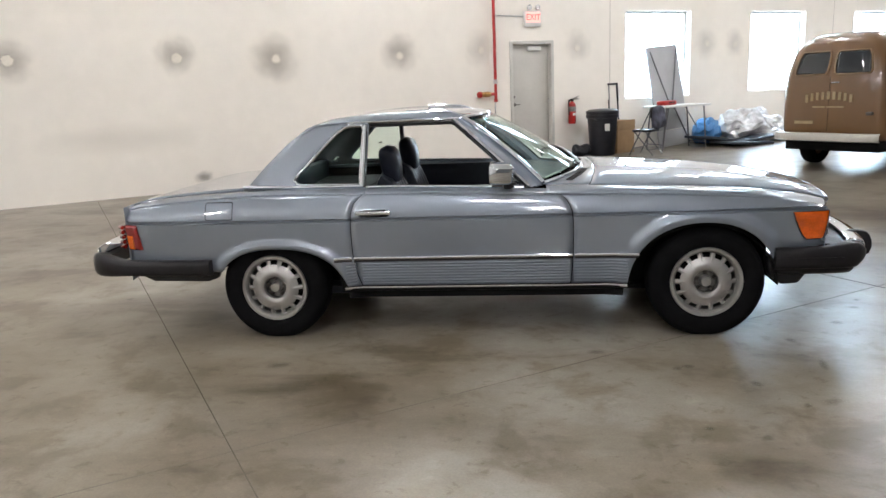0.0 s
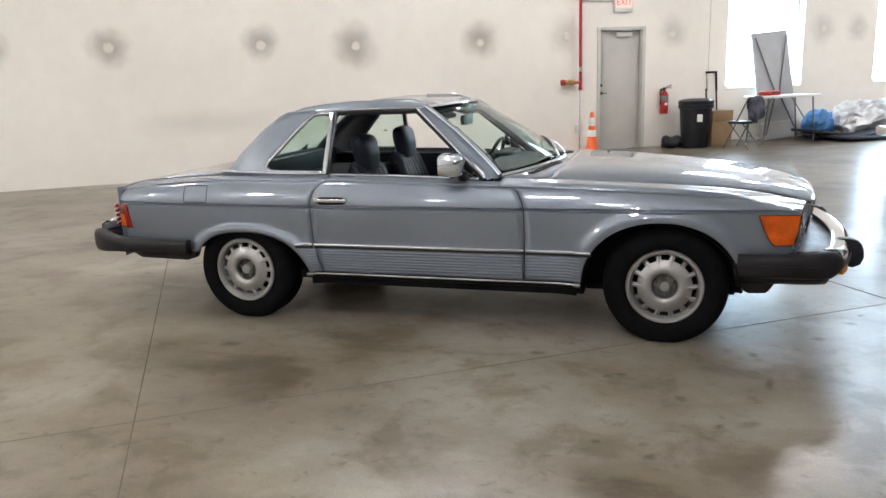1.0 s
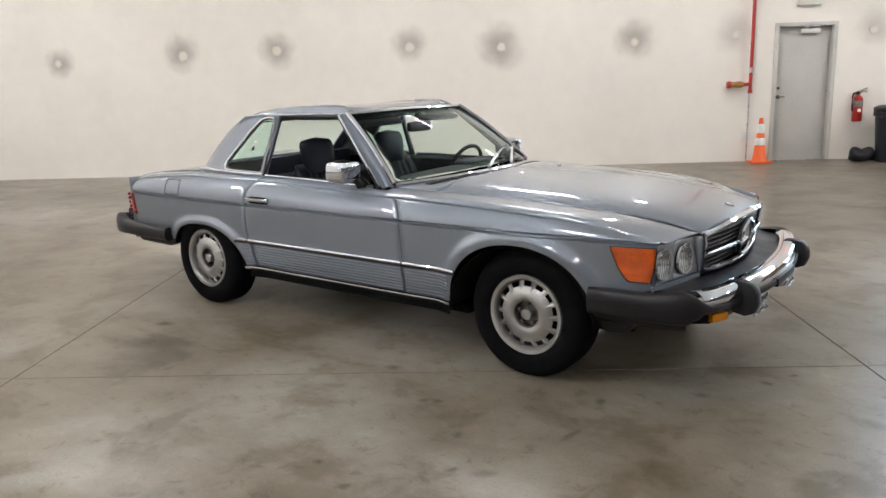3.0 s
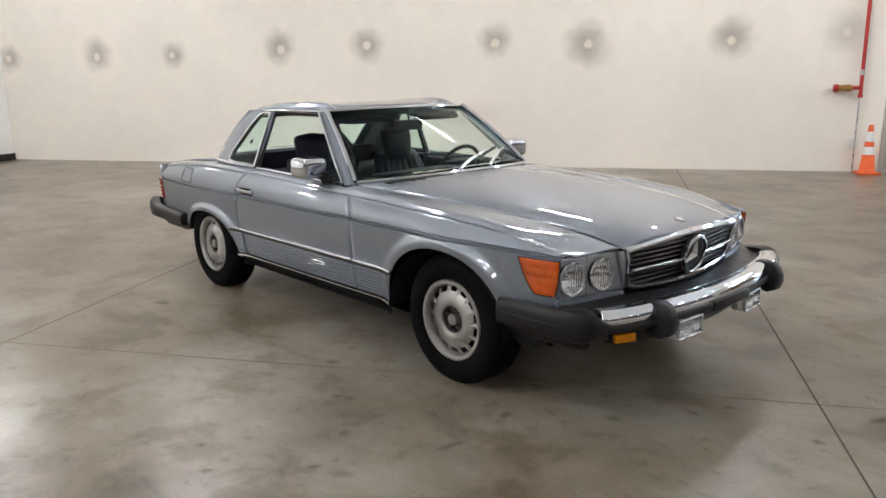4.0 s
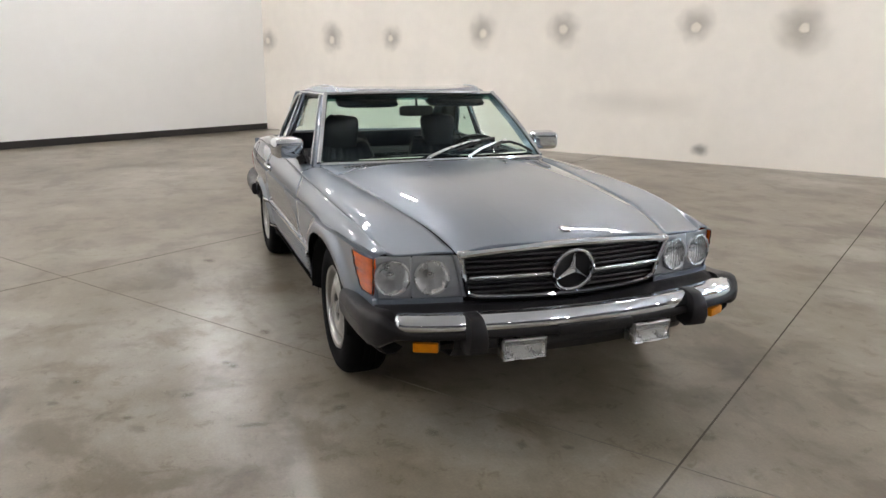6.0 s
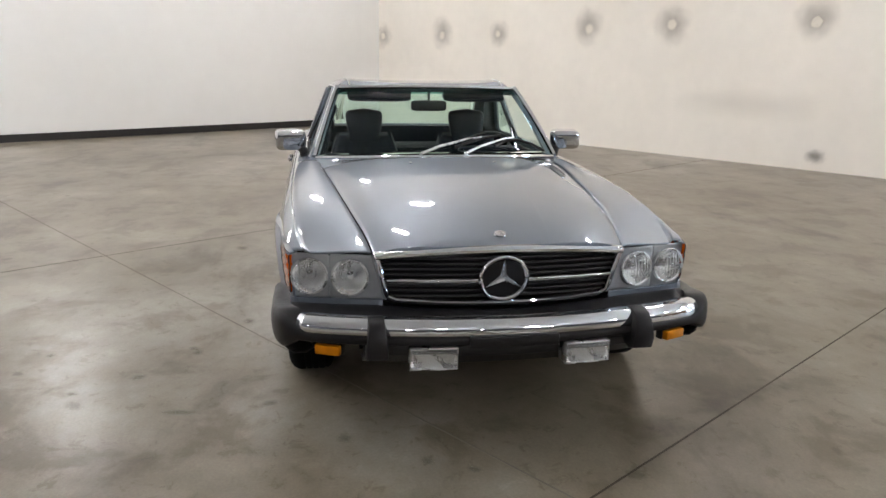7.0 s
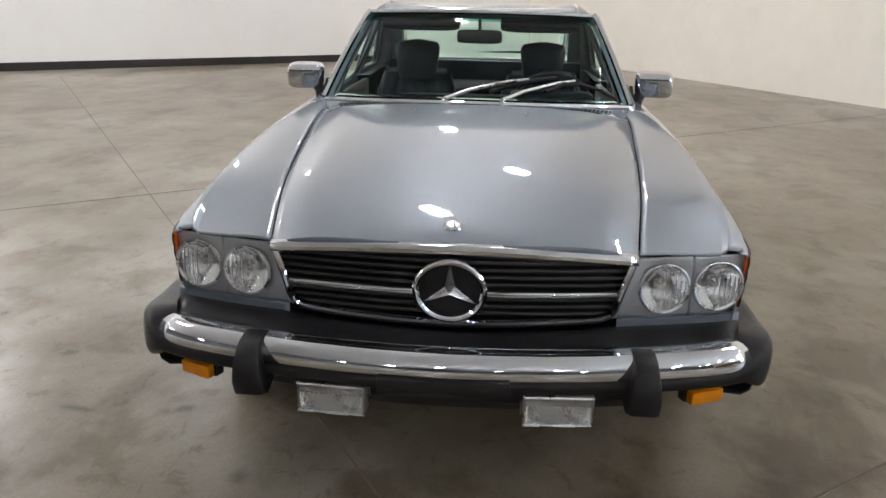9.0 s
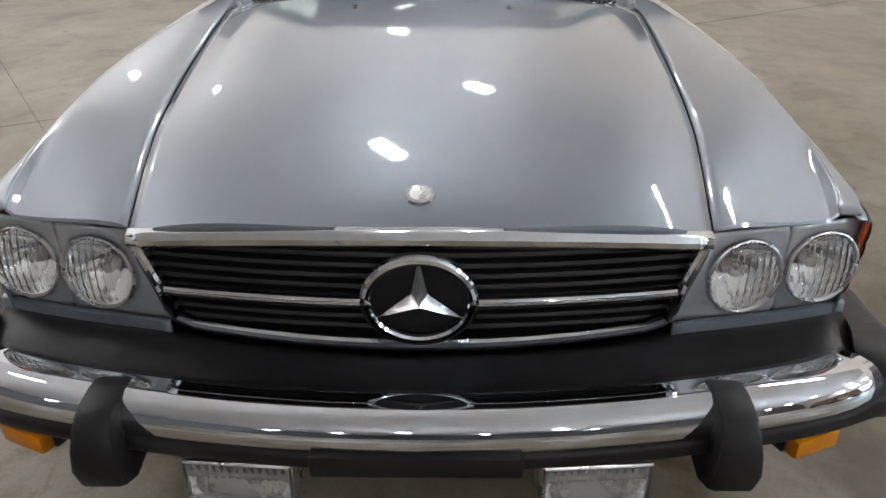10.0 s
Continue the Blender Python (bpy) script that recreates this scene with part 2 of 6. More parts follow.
SMOOTH_BRIGHT = material("pale_reflector", (0.93, 0.93, 0.93), 0.22, metal=0.9)
GRILLE_BLACK = material("matt_black_slat", (0.015, 0.0145, 0.0155), 0.42, spec=0.3)
BLACK = material("black_plastic", (0.010, 0.0095, 0.0105), 0.38, spec=0.4, vary=0.2, vary_size=6, bump=0.1, bump_size=200)
RUBBER = material("bumper_rubber", (0.0125, 0.0116, 0.0129), 0.40, spec=0.3, vary=0.25, vary_size=5, vary_rough=0.12, bump=0.15, bump_size=150)
TYRE = material("tyre_rubber", (0.005, 0.005, 0.0055), 0.75, spec=0.06, vary=0.25, vary_size=12, bump=0.2, bump_size=120)
ALLOY = material("painted_alloy", (0.36, 0.355, 0.34), 0.32, metal=0.8, vary=0.07, vary_size=14, vary_rough=0.04)
STAINED = material("stained_hub_metal", (0.19, 0.185, 0.175), 0.4, metal=0.7, vary=0.5, vary_size=30)
DARK_METAL = material("dark_metal", (0.12, 0.11, 0.10), 0.45, metal=0.8)
GREY_WALL = material("grey_wall", (0.17, 0.175, 0.185), 0.8, vary=0.1, vary_size=0.5)
DARK = material("dark_underbody", (0.006, 0.006, 0.006), 0.9, spec=0.15)
GLASS = material("tinted_glass", (0.80, 0.93, 0.88), 0.01, transmission=1.0, ior=1.12, spec=0.9)
GLASS_CLEAR = material("window_glass", (0.97, 0.98, 0.98), 0.0, transmission=1.0, ior=1.05)
LENS = material("clear_lens", (0.98, 0.985, 0.985), 0.02, transmission=1.0, ior=1.35)
FOG_LENS = material("frosted_ribbed_glass", (0.96, 0.965, 0.96), 0.10, transmission=0.96, ior=1.35, bump=0.3, bump_size=60)
AMBER = material("amber_lens", (0.56, 0.085, 0.003), 0.2, spec=0.3, coat=1.0, vary=0.35, vary_size=9)
YELLOW = material("yellow_lens", (0.56, 0.190, 0.003), 0.35, spec=0.25, vary=0.12, vary_size=25)
RED = material("red_lens", (0.20, 0.009, 0.006), 0.18, coat=0.6, vary=0.15, vary_size=20)
LEATHER = material("dark_blue_leather", (0.006, 0.0075, 0.013), 0.42, spec=0.25, vary=0.25, vary_size=8, bump=0.35, bump_size=90)
CARPET = material("dark_carpet", (0.008, 0.009, 0.012), 0.95, vary=0.3, vary_size=30)


# ---- the hall ----
def in_room(mesh):
    return mesh.moved(ROOM)


def holed_wall(u0, u1, z0, z1, y0, y1, holes):
    """A wall along x with rectangular openings right through it."""
    us = sorted({u0, u1, *(h[0] for h in holes), *(h[1] for h in holes)})
    zs = sorted({z0, z1, *(h[2] for h in holes), *(h[3] for h in holes)})
    mesh = Mesh()
    for a, b in zip(us, us[1:]):
        run = None
        for c, d in zip(zs, zs[1:]):
            if any(h[0] <= a and b <= h[1] and h[2] <= c and d <= h[3] for h in holes):
                if run:
                    mesh.box((a, y0, run[0]), (b, y1, run[1]))
                run = None
            else:
                run = (run[0] if run else c, d)
        if run:
            mesh.box((a, y0, run[0]), (b, y1, run[1]))
    return mesh


LEFT, RIGHT, BACK = -13.43, 24.0, -30.0
DOOR = (2.2, 3.14, 0.0, 2.16)
LOW_WINDOWS = [(4.88, 6.58, 1.0, 2.71), (8.31, 10.02, 1.0, 2.71), (11.68, 13.4, 1.0, 2.71)]
HIGH_WINDOWS = [(4.88, 6.58, 4.7, 6.3), (8.31, 10.02, 4.7, 6.3), (11.68, 13.4, 4.7, 6.3)]

floor = single("floor", in_room(Mesh().box((LEFT - 0.3, BACK - 0.3, -0.2), (RIGHT + 0.3, 0.3, 0.0))), FLOOR,
               "polished grey concrete floor with brown stains and saw-cut joints", "floor", "structure", smooth=0)
single("wall_north", in_room(holed_wall(LEFT - 0.25, RIGHT, 0.0, CEILING, 0.0, 0.24, [DOOR, *LOW_WINDOWS, *HIGH_WINDOWS])), WALL,
       "cream painted precast concrete wall with filled lifting points", "wall", "structure", smooth=0)
single("wall_west", in_room(Mesh().box((LEFT - 0.25, BACK, 0.0), (LEFT, -0.002, CEILING))), WHITE_WALL,
       "plain white painted wall with black base", "wall", "structure", smooth=0)
single("wall_east", in_room(Mesh().box((RIGHT, BACK, 0.0), (RIGHT + 0.25, 0.24, CEILING))), GREY_WALL, "grey painted wall closing the hall", "wall", "structure", smooth=0)
single("wall_south", in_room(Mesh().box((LEFT - 0.25, BACK - 0.25, 0.0), (RIGHT + 0.25, BACK, CEILING))), GREY_WALL, "grey painted wall closing the hall", "wall", "structure", smooth=0)
single("ceiling", in_room(Mesh().box((LEFT - 0.25, BACK - 0.25, CEILING), (RIGHT + 0.25, 0.24, CEILING + 0.2))), CEIL, "plain pale grey hall ceiling", "ceiling", "structure", smooth=0)
single("baseboard", in_room(Mesh().box((LEFT, BACK, 0.0), (LEFT + 0.03, -0.03, 0.13))), DARK_BASE, "black rubber baseboard along the white wall", "baseboard", "structure", smooth=0)
single("backdrop", in_room(Mesh().box((LEFT, 1.6, -0.5), (RIGHT + 2, 1.65, 9.0))), DAY, "bright overcast sky outside the windows", "sky", "structure", smooth=0)


SLAB = ROOM @ pose(0, 0, 0, 0, 0, 1.4)              # the slab's joints lie slightly askew to the wall


def floor_joint(name, lo, hi, filler=JOINT):
    """A saw-cut: a shallow filled strip just over the slab."""
    single(name, Mesh().box((lo[0], lo[1], -0.004), (hi[0], hi[1], 0.0015)).moved(SLAB), filler, "dark filled saw-cut joint in the concrete floor", "floor joint", "structure", smooth=0)


JOINT_A, JOINT_C, JOINT_B = -4.984, -0.70, -9.03
floor_joint("floor_joint_1", (JOINT_A - 0.0025, BACK), (JOINT_A + 0.0025, 0), MID_JOINT)
floor_joint("floor_joint_2", (JOINT_C - 0.004, BACK), (JOINT_C + 0.004, 0))
floor_joint("floor_joint_3", (-12.6, JOINT_B - 0.003), (RIGHT - 1, JOINT_B + 0.003), FAINT_JOINT)


def ceiling_lamp(u, v, half=0.24, wide=0.078):
    lamp = thing("ceiling_light", "unseen rectangular white high-bay ceiling light, switched on", "ceiling light", "hall ceiling lights", ROOM @ pose(u, v, 4.75))
    part("housing", Mesh().box((-half * 0.75, -0.045, 0.019), (half * 0.75, 0.045, 0.08)), SATIN, lamp, bevel=0.01)
    part("diffuser", Mesh().box((-half, -wide, -0.065), (half, wide, 0.018)), LAMP, lamp, "glowing white diffuser")
    for d in (-half * 0.8, half * 0.8):
        part("hanger", Mesh().tube([(d, 0, 0.07), (d, 0, CEILING - 4.75)], 0.006), SATIN, lamp)


ceiling_lamp(-2.0, -4.1, 0.6, 0.012)
# The two at u -12.6 and -12.7 are added to brighten the white wall.
for _v, _us in ((-3.2, (-11.4,)), (-3.4, (4.2,)), (-2.2, (0.3,)), (-4.4, (-7.0, 7.6, 12.0, 16.7)), (-6.9, (-5.1, 9.0, 13.7)), (-11.2, (-12.6, -4.9, 9.2, 13.9)), (-7.5, (-12.7,)),
                (-15.2, (-11.4, -6.8, 7.3, 12.0)), (-19.4, (-9.6, -4.9, 9.2)), (-24.0, (-9.6, -0.2, 9.2))):
    for _u in _us:
        ceiling_lamp(_u, _v, 0.12 if _v == -2.2 else 0.24 if _v > -10 else 0.40 if _v > -15 else 0.28)


# ---- the car ----
car = thing("car", "silver-blue metallic coupe with hardtop and chrome trim on concrete", "car")

HALF = spline([-2.20, -2.15, -2.06, -1.7, -1.3, -0.7, 0.3, 0.8, 1.2, 1.5, 1.7, 1.8, 1.86, 1.9, 1.95], [0.75, 0.792, 0.820, 0.852, 0.868, 0.876, 0.876, 0.873, 0.866, 0.85, 0.832, 0.818, 0.800, 0.780, 0.750])
BELT = spline([-2.20, -2.06, -1.7, -1.3, -0.66, 0.34, 0.9, 1.3, 1.6, 1.746, 1.8, 1.86, 1.9, 1.95], [0.775, 0.802, 0.836, 0.858, 0.858, 0.832, 0.816, 0.795, 0.770, 0.746, 0.7345, 0.7185, 0.7165, 0.7155])
LOWER = spline([0.24, 0.30, 0.40, 0.48, 0.58, 0.66, 0.708], [0.080, 0.056, 0.033, 0.019, 0.007, 0.001, 0.0])
CREASE = 0.7145


def half_width(x, z):
    """The body's half width at a place on its side, under the belt."""
    base = HALF(x)
    rise = max(BELT(x) - CREASE, 0.001)
    f = min(1.0, rise / 0.03)
    if z <= CREASE - 0.009:
        off = LOWER(z)
    elif z <= CREASE + 0.008 * f:
        k = (z - CREASE) / 0.009 if z < CREASE else (z - CREASE) / (0.009 * f)
        off = 0.022 * (1 - k ** 4) if k < 0 else 0.022 - 0.021 * max(k, 0) ** 2
    else:
        t = min(max((z - CREASE) / rise, 0), 1.0)
        off = 0.004 + 0.050 * t ** 2.1
    for cx, cz, a, b, n in ARCHES:
        r = (abs((x - cx) / a) ** n + abs(max(z - cz, 0) / b) ** n) ** (1 / n)
        if r < 1.35:
            k = max(0.0, min(1.0, (1.24 - r) / 0.17))
            base = base + 0.026 * (k * k * (3 - 2 * k))
    return base - off


ARCHES = [(1.205, 0.305, 0.395, 0.356, 2.15), (-1.205, 0.305, 0.375, 0.252, 2.3)]


def arch_low(x, floor_z):
    z = floor_z
    for cx, cz, a, b, n in ARCHES:
        k = abs((x - cx) / a)
        if k < 1:
            z = max(z, cz + b * (1 - k ** n) ** (1 / n))
    return z


def stations(x0, x1, step=0.04):
    """Stations along the body, close together where a wheel arch rises."""
    xs = set(np.linspace(x0, x1, max(2, int(abs(x1 - x0) / step) + 1)).round(4))
    for cx, _, a, _, _ in ARCHES:
        xs |= {round(cx + a * math.cos(k * math.pi / 36), 4) for k in range(37)}
        xs |= {round(cx - a - 0.002, 4), round(cx + a + 0.002, 4)}
    lo, hi = min(x0, x1), max(x0, x1)
    return sorted(x for x in xs if lo <= x <= hi)


def side_panel(x0, x1, low, lead=None, trail=None, top_gap=0.0, step=0.04):
    """A stretch of the right flank between two seams, whose x may lean with height."""
    rows = []
    for x in stations(x0, x1, step):
        k = (x - x0) / (x1 - x0)
        bottom = arch_low(x, low(x) if callable(low) else low)
        top = BELT(x) - top_gap
        f = min(1.0, (top - CREASE) / 0.03)
        zs = list(np.linspace(bottom, CREASE - 0.009, 13)) + [CREASE - 0.0065, CREASE - 0.004, CREASE + 0.002 * f, CREASE + 0.0055 * f] + list(np.linspace(CREASE + 0.012 * f, top, 9))
        row = []
        for z in zs:
            shift = (trail(z) * (1 - k) ** 3 if trail else 0) + (lead(z) * k ** 3 if lead else 0)
            xx = x + shift
            row.append((xx, -half_width(xx, z), z))
        rows.append(row)
    return rows


def both_sides(name, mesh, mat, parent=car, label="", **kw):
    return [part(name, mesh, mat, parent, label, **kw), part(name, mesh.mirrored(), mat, parent, label, **kw)]


GAP = 0.0024
front_seam = spline([0.30, 0.40, 0.60, 0.72, 0.80, 0.84], [-0.018, -0.008, 0.0, -0.004, -0.035, -0.085])
rear_seam = spline([0.30, 0.40, 0.55, 0.72, 0.80, 0.87], [0.045, 0.015, 0.0, 0.002, 0.020, 0.085])
DOOR_FRONT, DOOR_REAR = 0.505, -0.755
SILL = 0.318

# shoulder and tops: one smooth roll from the flank to the hood seam
HOOD_Y = spline([0.55, 0.65, 0.8, 1.0, 1.2, 1.4, 1.6, 1.75, 1.85, 1.97], [0.668, 0.660, 0.645, 0.622, 0.600, 0.576, 0.550, 0.525, 0.508, 0.490])
HOOD_Z = spline([0.40, 0.65, 0.8, 1.0, 1.2, 1.4, 1.6, 1.75, 1.85, 1.97], [0.862, 0.853, 0.846, 0.836, 0.825, 0.810, 0.791, 0.770, 0.748, 0.712])
HOOD_MID = spline([0.55, 0.65, 1.0, 1.4, 1.6, 1.75, 1.9, 1.96, 2.0], [0.924, 0.921, 0.903, 0.868, 0.843, 0.816, 0.783, 0.766, 0.748])


def fender_top(x, k):
    """From the flank's top edge (0) to the hood seam (1)."""
    y0, z0 = half_width(x, BELT(x)), BELT(x)
    y1, z1 = HOOD_Y(max(x, 0.55)) + GAP, HOOD_Z(x)
    crest = max(z0, z1) + 0.010
    # a quick roll over the shoulder, then a shallow crown
    a = (y0, z0)
    wide = min(max((x - 1.3) / 0.5, 0), 1)
    b = (y0 - 0.004 - 0.006 * wide, z0 + 0.012 - 0.003 * wide)
    c = (y0 - 0.035 - 0.015 * wide, min(crest, z0 + 0.026 - 0.008 * wide))
    d = (y0 * 0.35 + y1 * 0.65, max(z1 + 0.006, z0 + 0.018) if z1 > z0 else crest - 0.006)
    e = (y1, z1)
    pts = [a, b, c, d, e]
    ks = [0.0, 0.13, 0.33, 0.72, 1.0]
    yy, zz = spline(ks, [p[0] for p in pts])(k), spline(ks, [p[1] for p in pts])(k)
    return yy, zz


fender_side = Mesh().grid(side_panel(DOOR_FRONT + GAP, 1.862, lambda x: SILL if x < 1.3 else 0.44, trail=front_seam, step=0.03))
tops = []
for x in np.linspace(0.36, 1.862, 70):
    row = []
    late = max(0.0, (x - 1.45) / 0.412)
    for k in np.concatenate([np.linspace(0, 0.4, 9), np.linspace(0.47, 1, 9)]):
        xx = x + 0.075 * k ** 1.2 * late ** 1.5
        y, z = fender_top(xx if k == 1 else x + (xx - x) * k, k)
        nose = max(0.0, (x - 1.48) / 0.382)
        z += (0.7125 + 0.006 * k ** 3 - z) * nose ** 2.0 * (1 - 0.75 * k ** 3) * min(1.0, k / 0.2)
        row.append((xx, -y, z))
    tops.append(row)
fender_side.grid(tops)
# the turned-in front lip of the fender over the lamps
lip = [tops[-1], [(x + 0.003, y, z - 0.005) for x, y, z in tops[-1]], [(x - 0.006, y, z - 0.012) for x, y, z in tops[-1]], [(x - 0.05, y, z - 0.014) for x, y, z in tops[-1]]]
fender_side.grid(lip)
both_sides("front_fender", fender_side, PAINT, solid=0.004, smooth=28)

door_mesh = Mesh().grid(side_panel(DOOR_REAR + GAP, DOOR_FRONT - GAP, SILL, lead=front_seam, trail=rear_seam, step=0.04))
top_rows = []
for x in np.linspace(DOOR_REAR + 0.085, DOOR_FRONT - 0.085, 24):
    y, z = half_width(x, BELT(x)), BELT(x)
    top_rows.append([(x, -y, z), (x, -y + 0.005, z + 0.010), (x, -y + 0.022, z + 0.019), (x, -y + 0.05, z + 0.023), (x, -y + 0.088, z + 0.020), (x, -y + 0.09, z - 0.05)])
door_mesh.grid(top_rows)
doors = both_sides("door", door_mesh, PAINT, solid=0.004, smooth=28)

quarter = Mesh().grid(side_panel(-2.165, DOOR_REAR - GAP, lambda x: SILL if x > -1.2 else 0.42, lead=rear_seam, step=0.035))
DECK_Z = spline([-2.20, -2.14, -1.95, -1.6, -1.35, -0.6], [0.800, 0.822, 0.850, 0.874, 0.885, 0.885])
rows = []
for x in np.linspace(-2.165, -0.672, 40):
    y, z = half_width(x, BELT(x)), BELT(x)
    inner = min(0.66, y - 0.05)
    rows.append([(x, -y, z), (x, -y + 0.005, z + 0.010), (x, -y + 0.022, z + 0.019), (x, -y + 0.06, z + 0.024), (x, -(y * 0.4 + inner * 0.6), max(z + 0.022, DECK_Z(x) - 0.006)), (x, -inner, DECK_Z(x) - 0.003)])
quarter.grid(rows)
both_sides("quarter_panel", quarter, PAINT, solid=0.004, smooth=28)

# trunk lid and tail
rows = []
for x in np.linspace(-2.165, -1.36, 24):
    inner = min(0.655, half_width(x, BELT(x)) - 0.055)
    rows.append([(x, y, DECK_Z(x) + 0.004 * (1 - (y / inner) ** 2)) for y in np.linspace(-inner, inner, 15)])
rows.insert(0, [(-2.19, y * 0.995, DECK_Z(-2.165) - 0.03) for _, y, _ in rows[0]])
rows.insert(0, [(-2.20, y * 0.99, 0.60) for _, y, _ in rows[1]])
part("trunk_lid", Mesh().grid(rows), PAINT, car, solid=0.004)
tail = Mesh()
tail.grid([[(-2.165 - 0.03 * (1 - (y / 0.79) ** 4), y, z) for y in np.linspace(-0.785, 0.785, 21)] for z in np.linspace(0.36, 0.81, 8)])
part("rear_panel", tail, PAINT, car, solid=0.004)

# hood: flat raised middle with two faint creases, then down to the seam
HOOD_FALL = spline([0, 0.1, 0.2, 0.3, 0.385, 0.392, 0.402, 0.50, 0.62, 0.82, 1.0], [0, 0.003, 0.012, 0.028, 0.048, 0.050, 0.059, 0.100, 0.180, 0.46, 1.0])
HOOD_KS = [s * k for s in (-1, 1) for k in [*np.linspace(0.0, 0.36, 10), 0.378, 0.386, 0.393, 0.400, 0.407, 0.414, 0.422, *np.linspace(0.45, 1, 16)] if s > 0 or k > 0]
HOOD_KS.sort()
rows = []
for x in np.linspace(0, 1, 46):
    row = []
    for k in HOOD_KS:
        rear_x = 0.672 - 0.062 * abs(k) ** 3
        nose_x = 2.0 - 0.045 * k * k
        xx = rear_x + (nose_x - rear_x) * x
        edge, mid = HOOD_Z(xx), HOOD_MID(xx)
        y = k * (HOOD_Y(max(xx, 0.56)) - GAP)
        a = abs(k)
        fall = HOOD_FALL(a)
        row.append((xx, y, mid + (edge - mid) * fall))
    rows.append(row)
rows.append([(x + 0.004, y, z - 0.012) for x, y, z in rows[-1]])
hood = part("hood", Mesh().grid(rows), PAINT, car, solid=0.004)

# inner shell that closes the gaps and the wheel houses
def inner_skin(x0, x1, low, high):
    return Mesh().grid([[(x, -(half_width(x, max(z, 0.3)) - 0.022), z) for z in np.linspace(low, min(high, BELT(x) - 0.012), 10)] for x in np.linspace(x0, x1, 16)])


for x0, x1, low, high in ((-2.05, -1.62, 0.40, 0.9), (-0.80, 0.78, 0.24, 0.9), (-1.62, -0.80, 0.57, 0.9), (0.78, 1.62, 0.67, 0.9)):
    both_sides("inner_skin", inner_skin(x0, x1, low, high), DARK, label="matt black inner skin")
for lo, hi in (((-1.60, -0.53, 0.24), (-0.8, 0.53, 0.26)), ((-2.1, -0.70, 0.44), (-1.60, 0.70, 0.46)), ((-0.8, -0.68, 0.21), (0.8, 0.68, 0.245)), ((0.8, -0.53, 0.2), (1.6, 0.53, 0.23)),
               ((0.56, -0.66, 0.25), (0.60, 0.66, 0.80)), ((-2.0, -0.7, 0.72), (-1.4, 0.7, 0.74)), ((0.62, -0.50, 0.62), (1.82, 0.50, 0.64)),
               ((-1.645, -0.55, 0.2), (-0.765, -0.53, 0.75)), ((-1.645, 0.53, 0.2), (-0.765, 0.55, 0.75)),
               ((0.765, -0.49, 0.2), (1.645, -0.47, 0.70)), ((0.765, 0.47, 0.2), (1.645, 0.49, 0.70))):
    part("floor_pan", Mesh().box(lo, hi), DARK, car, "matt black underbody", smooth=0)

# wheel house liners
for cx, a, b in ((1.205, 0.40, 0.345), (-1.205, 0.38, 0.30)):
    rows = []
    for k in range(25):
        t = math.pi * k / 24
        if math.cos(t) < 0 and math.sin(t) < 0.42 and cx < 0:
            continue
        rows.append([(cx + a * math.cos(t), y, 0.30 + b * math.sin(t)) for y in (-0.858, -0.70, -0.54)])
    both_sides("wheel_liner", Mesh().grid(rows), DARK, solid=0.003)


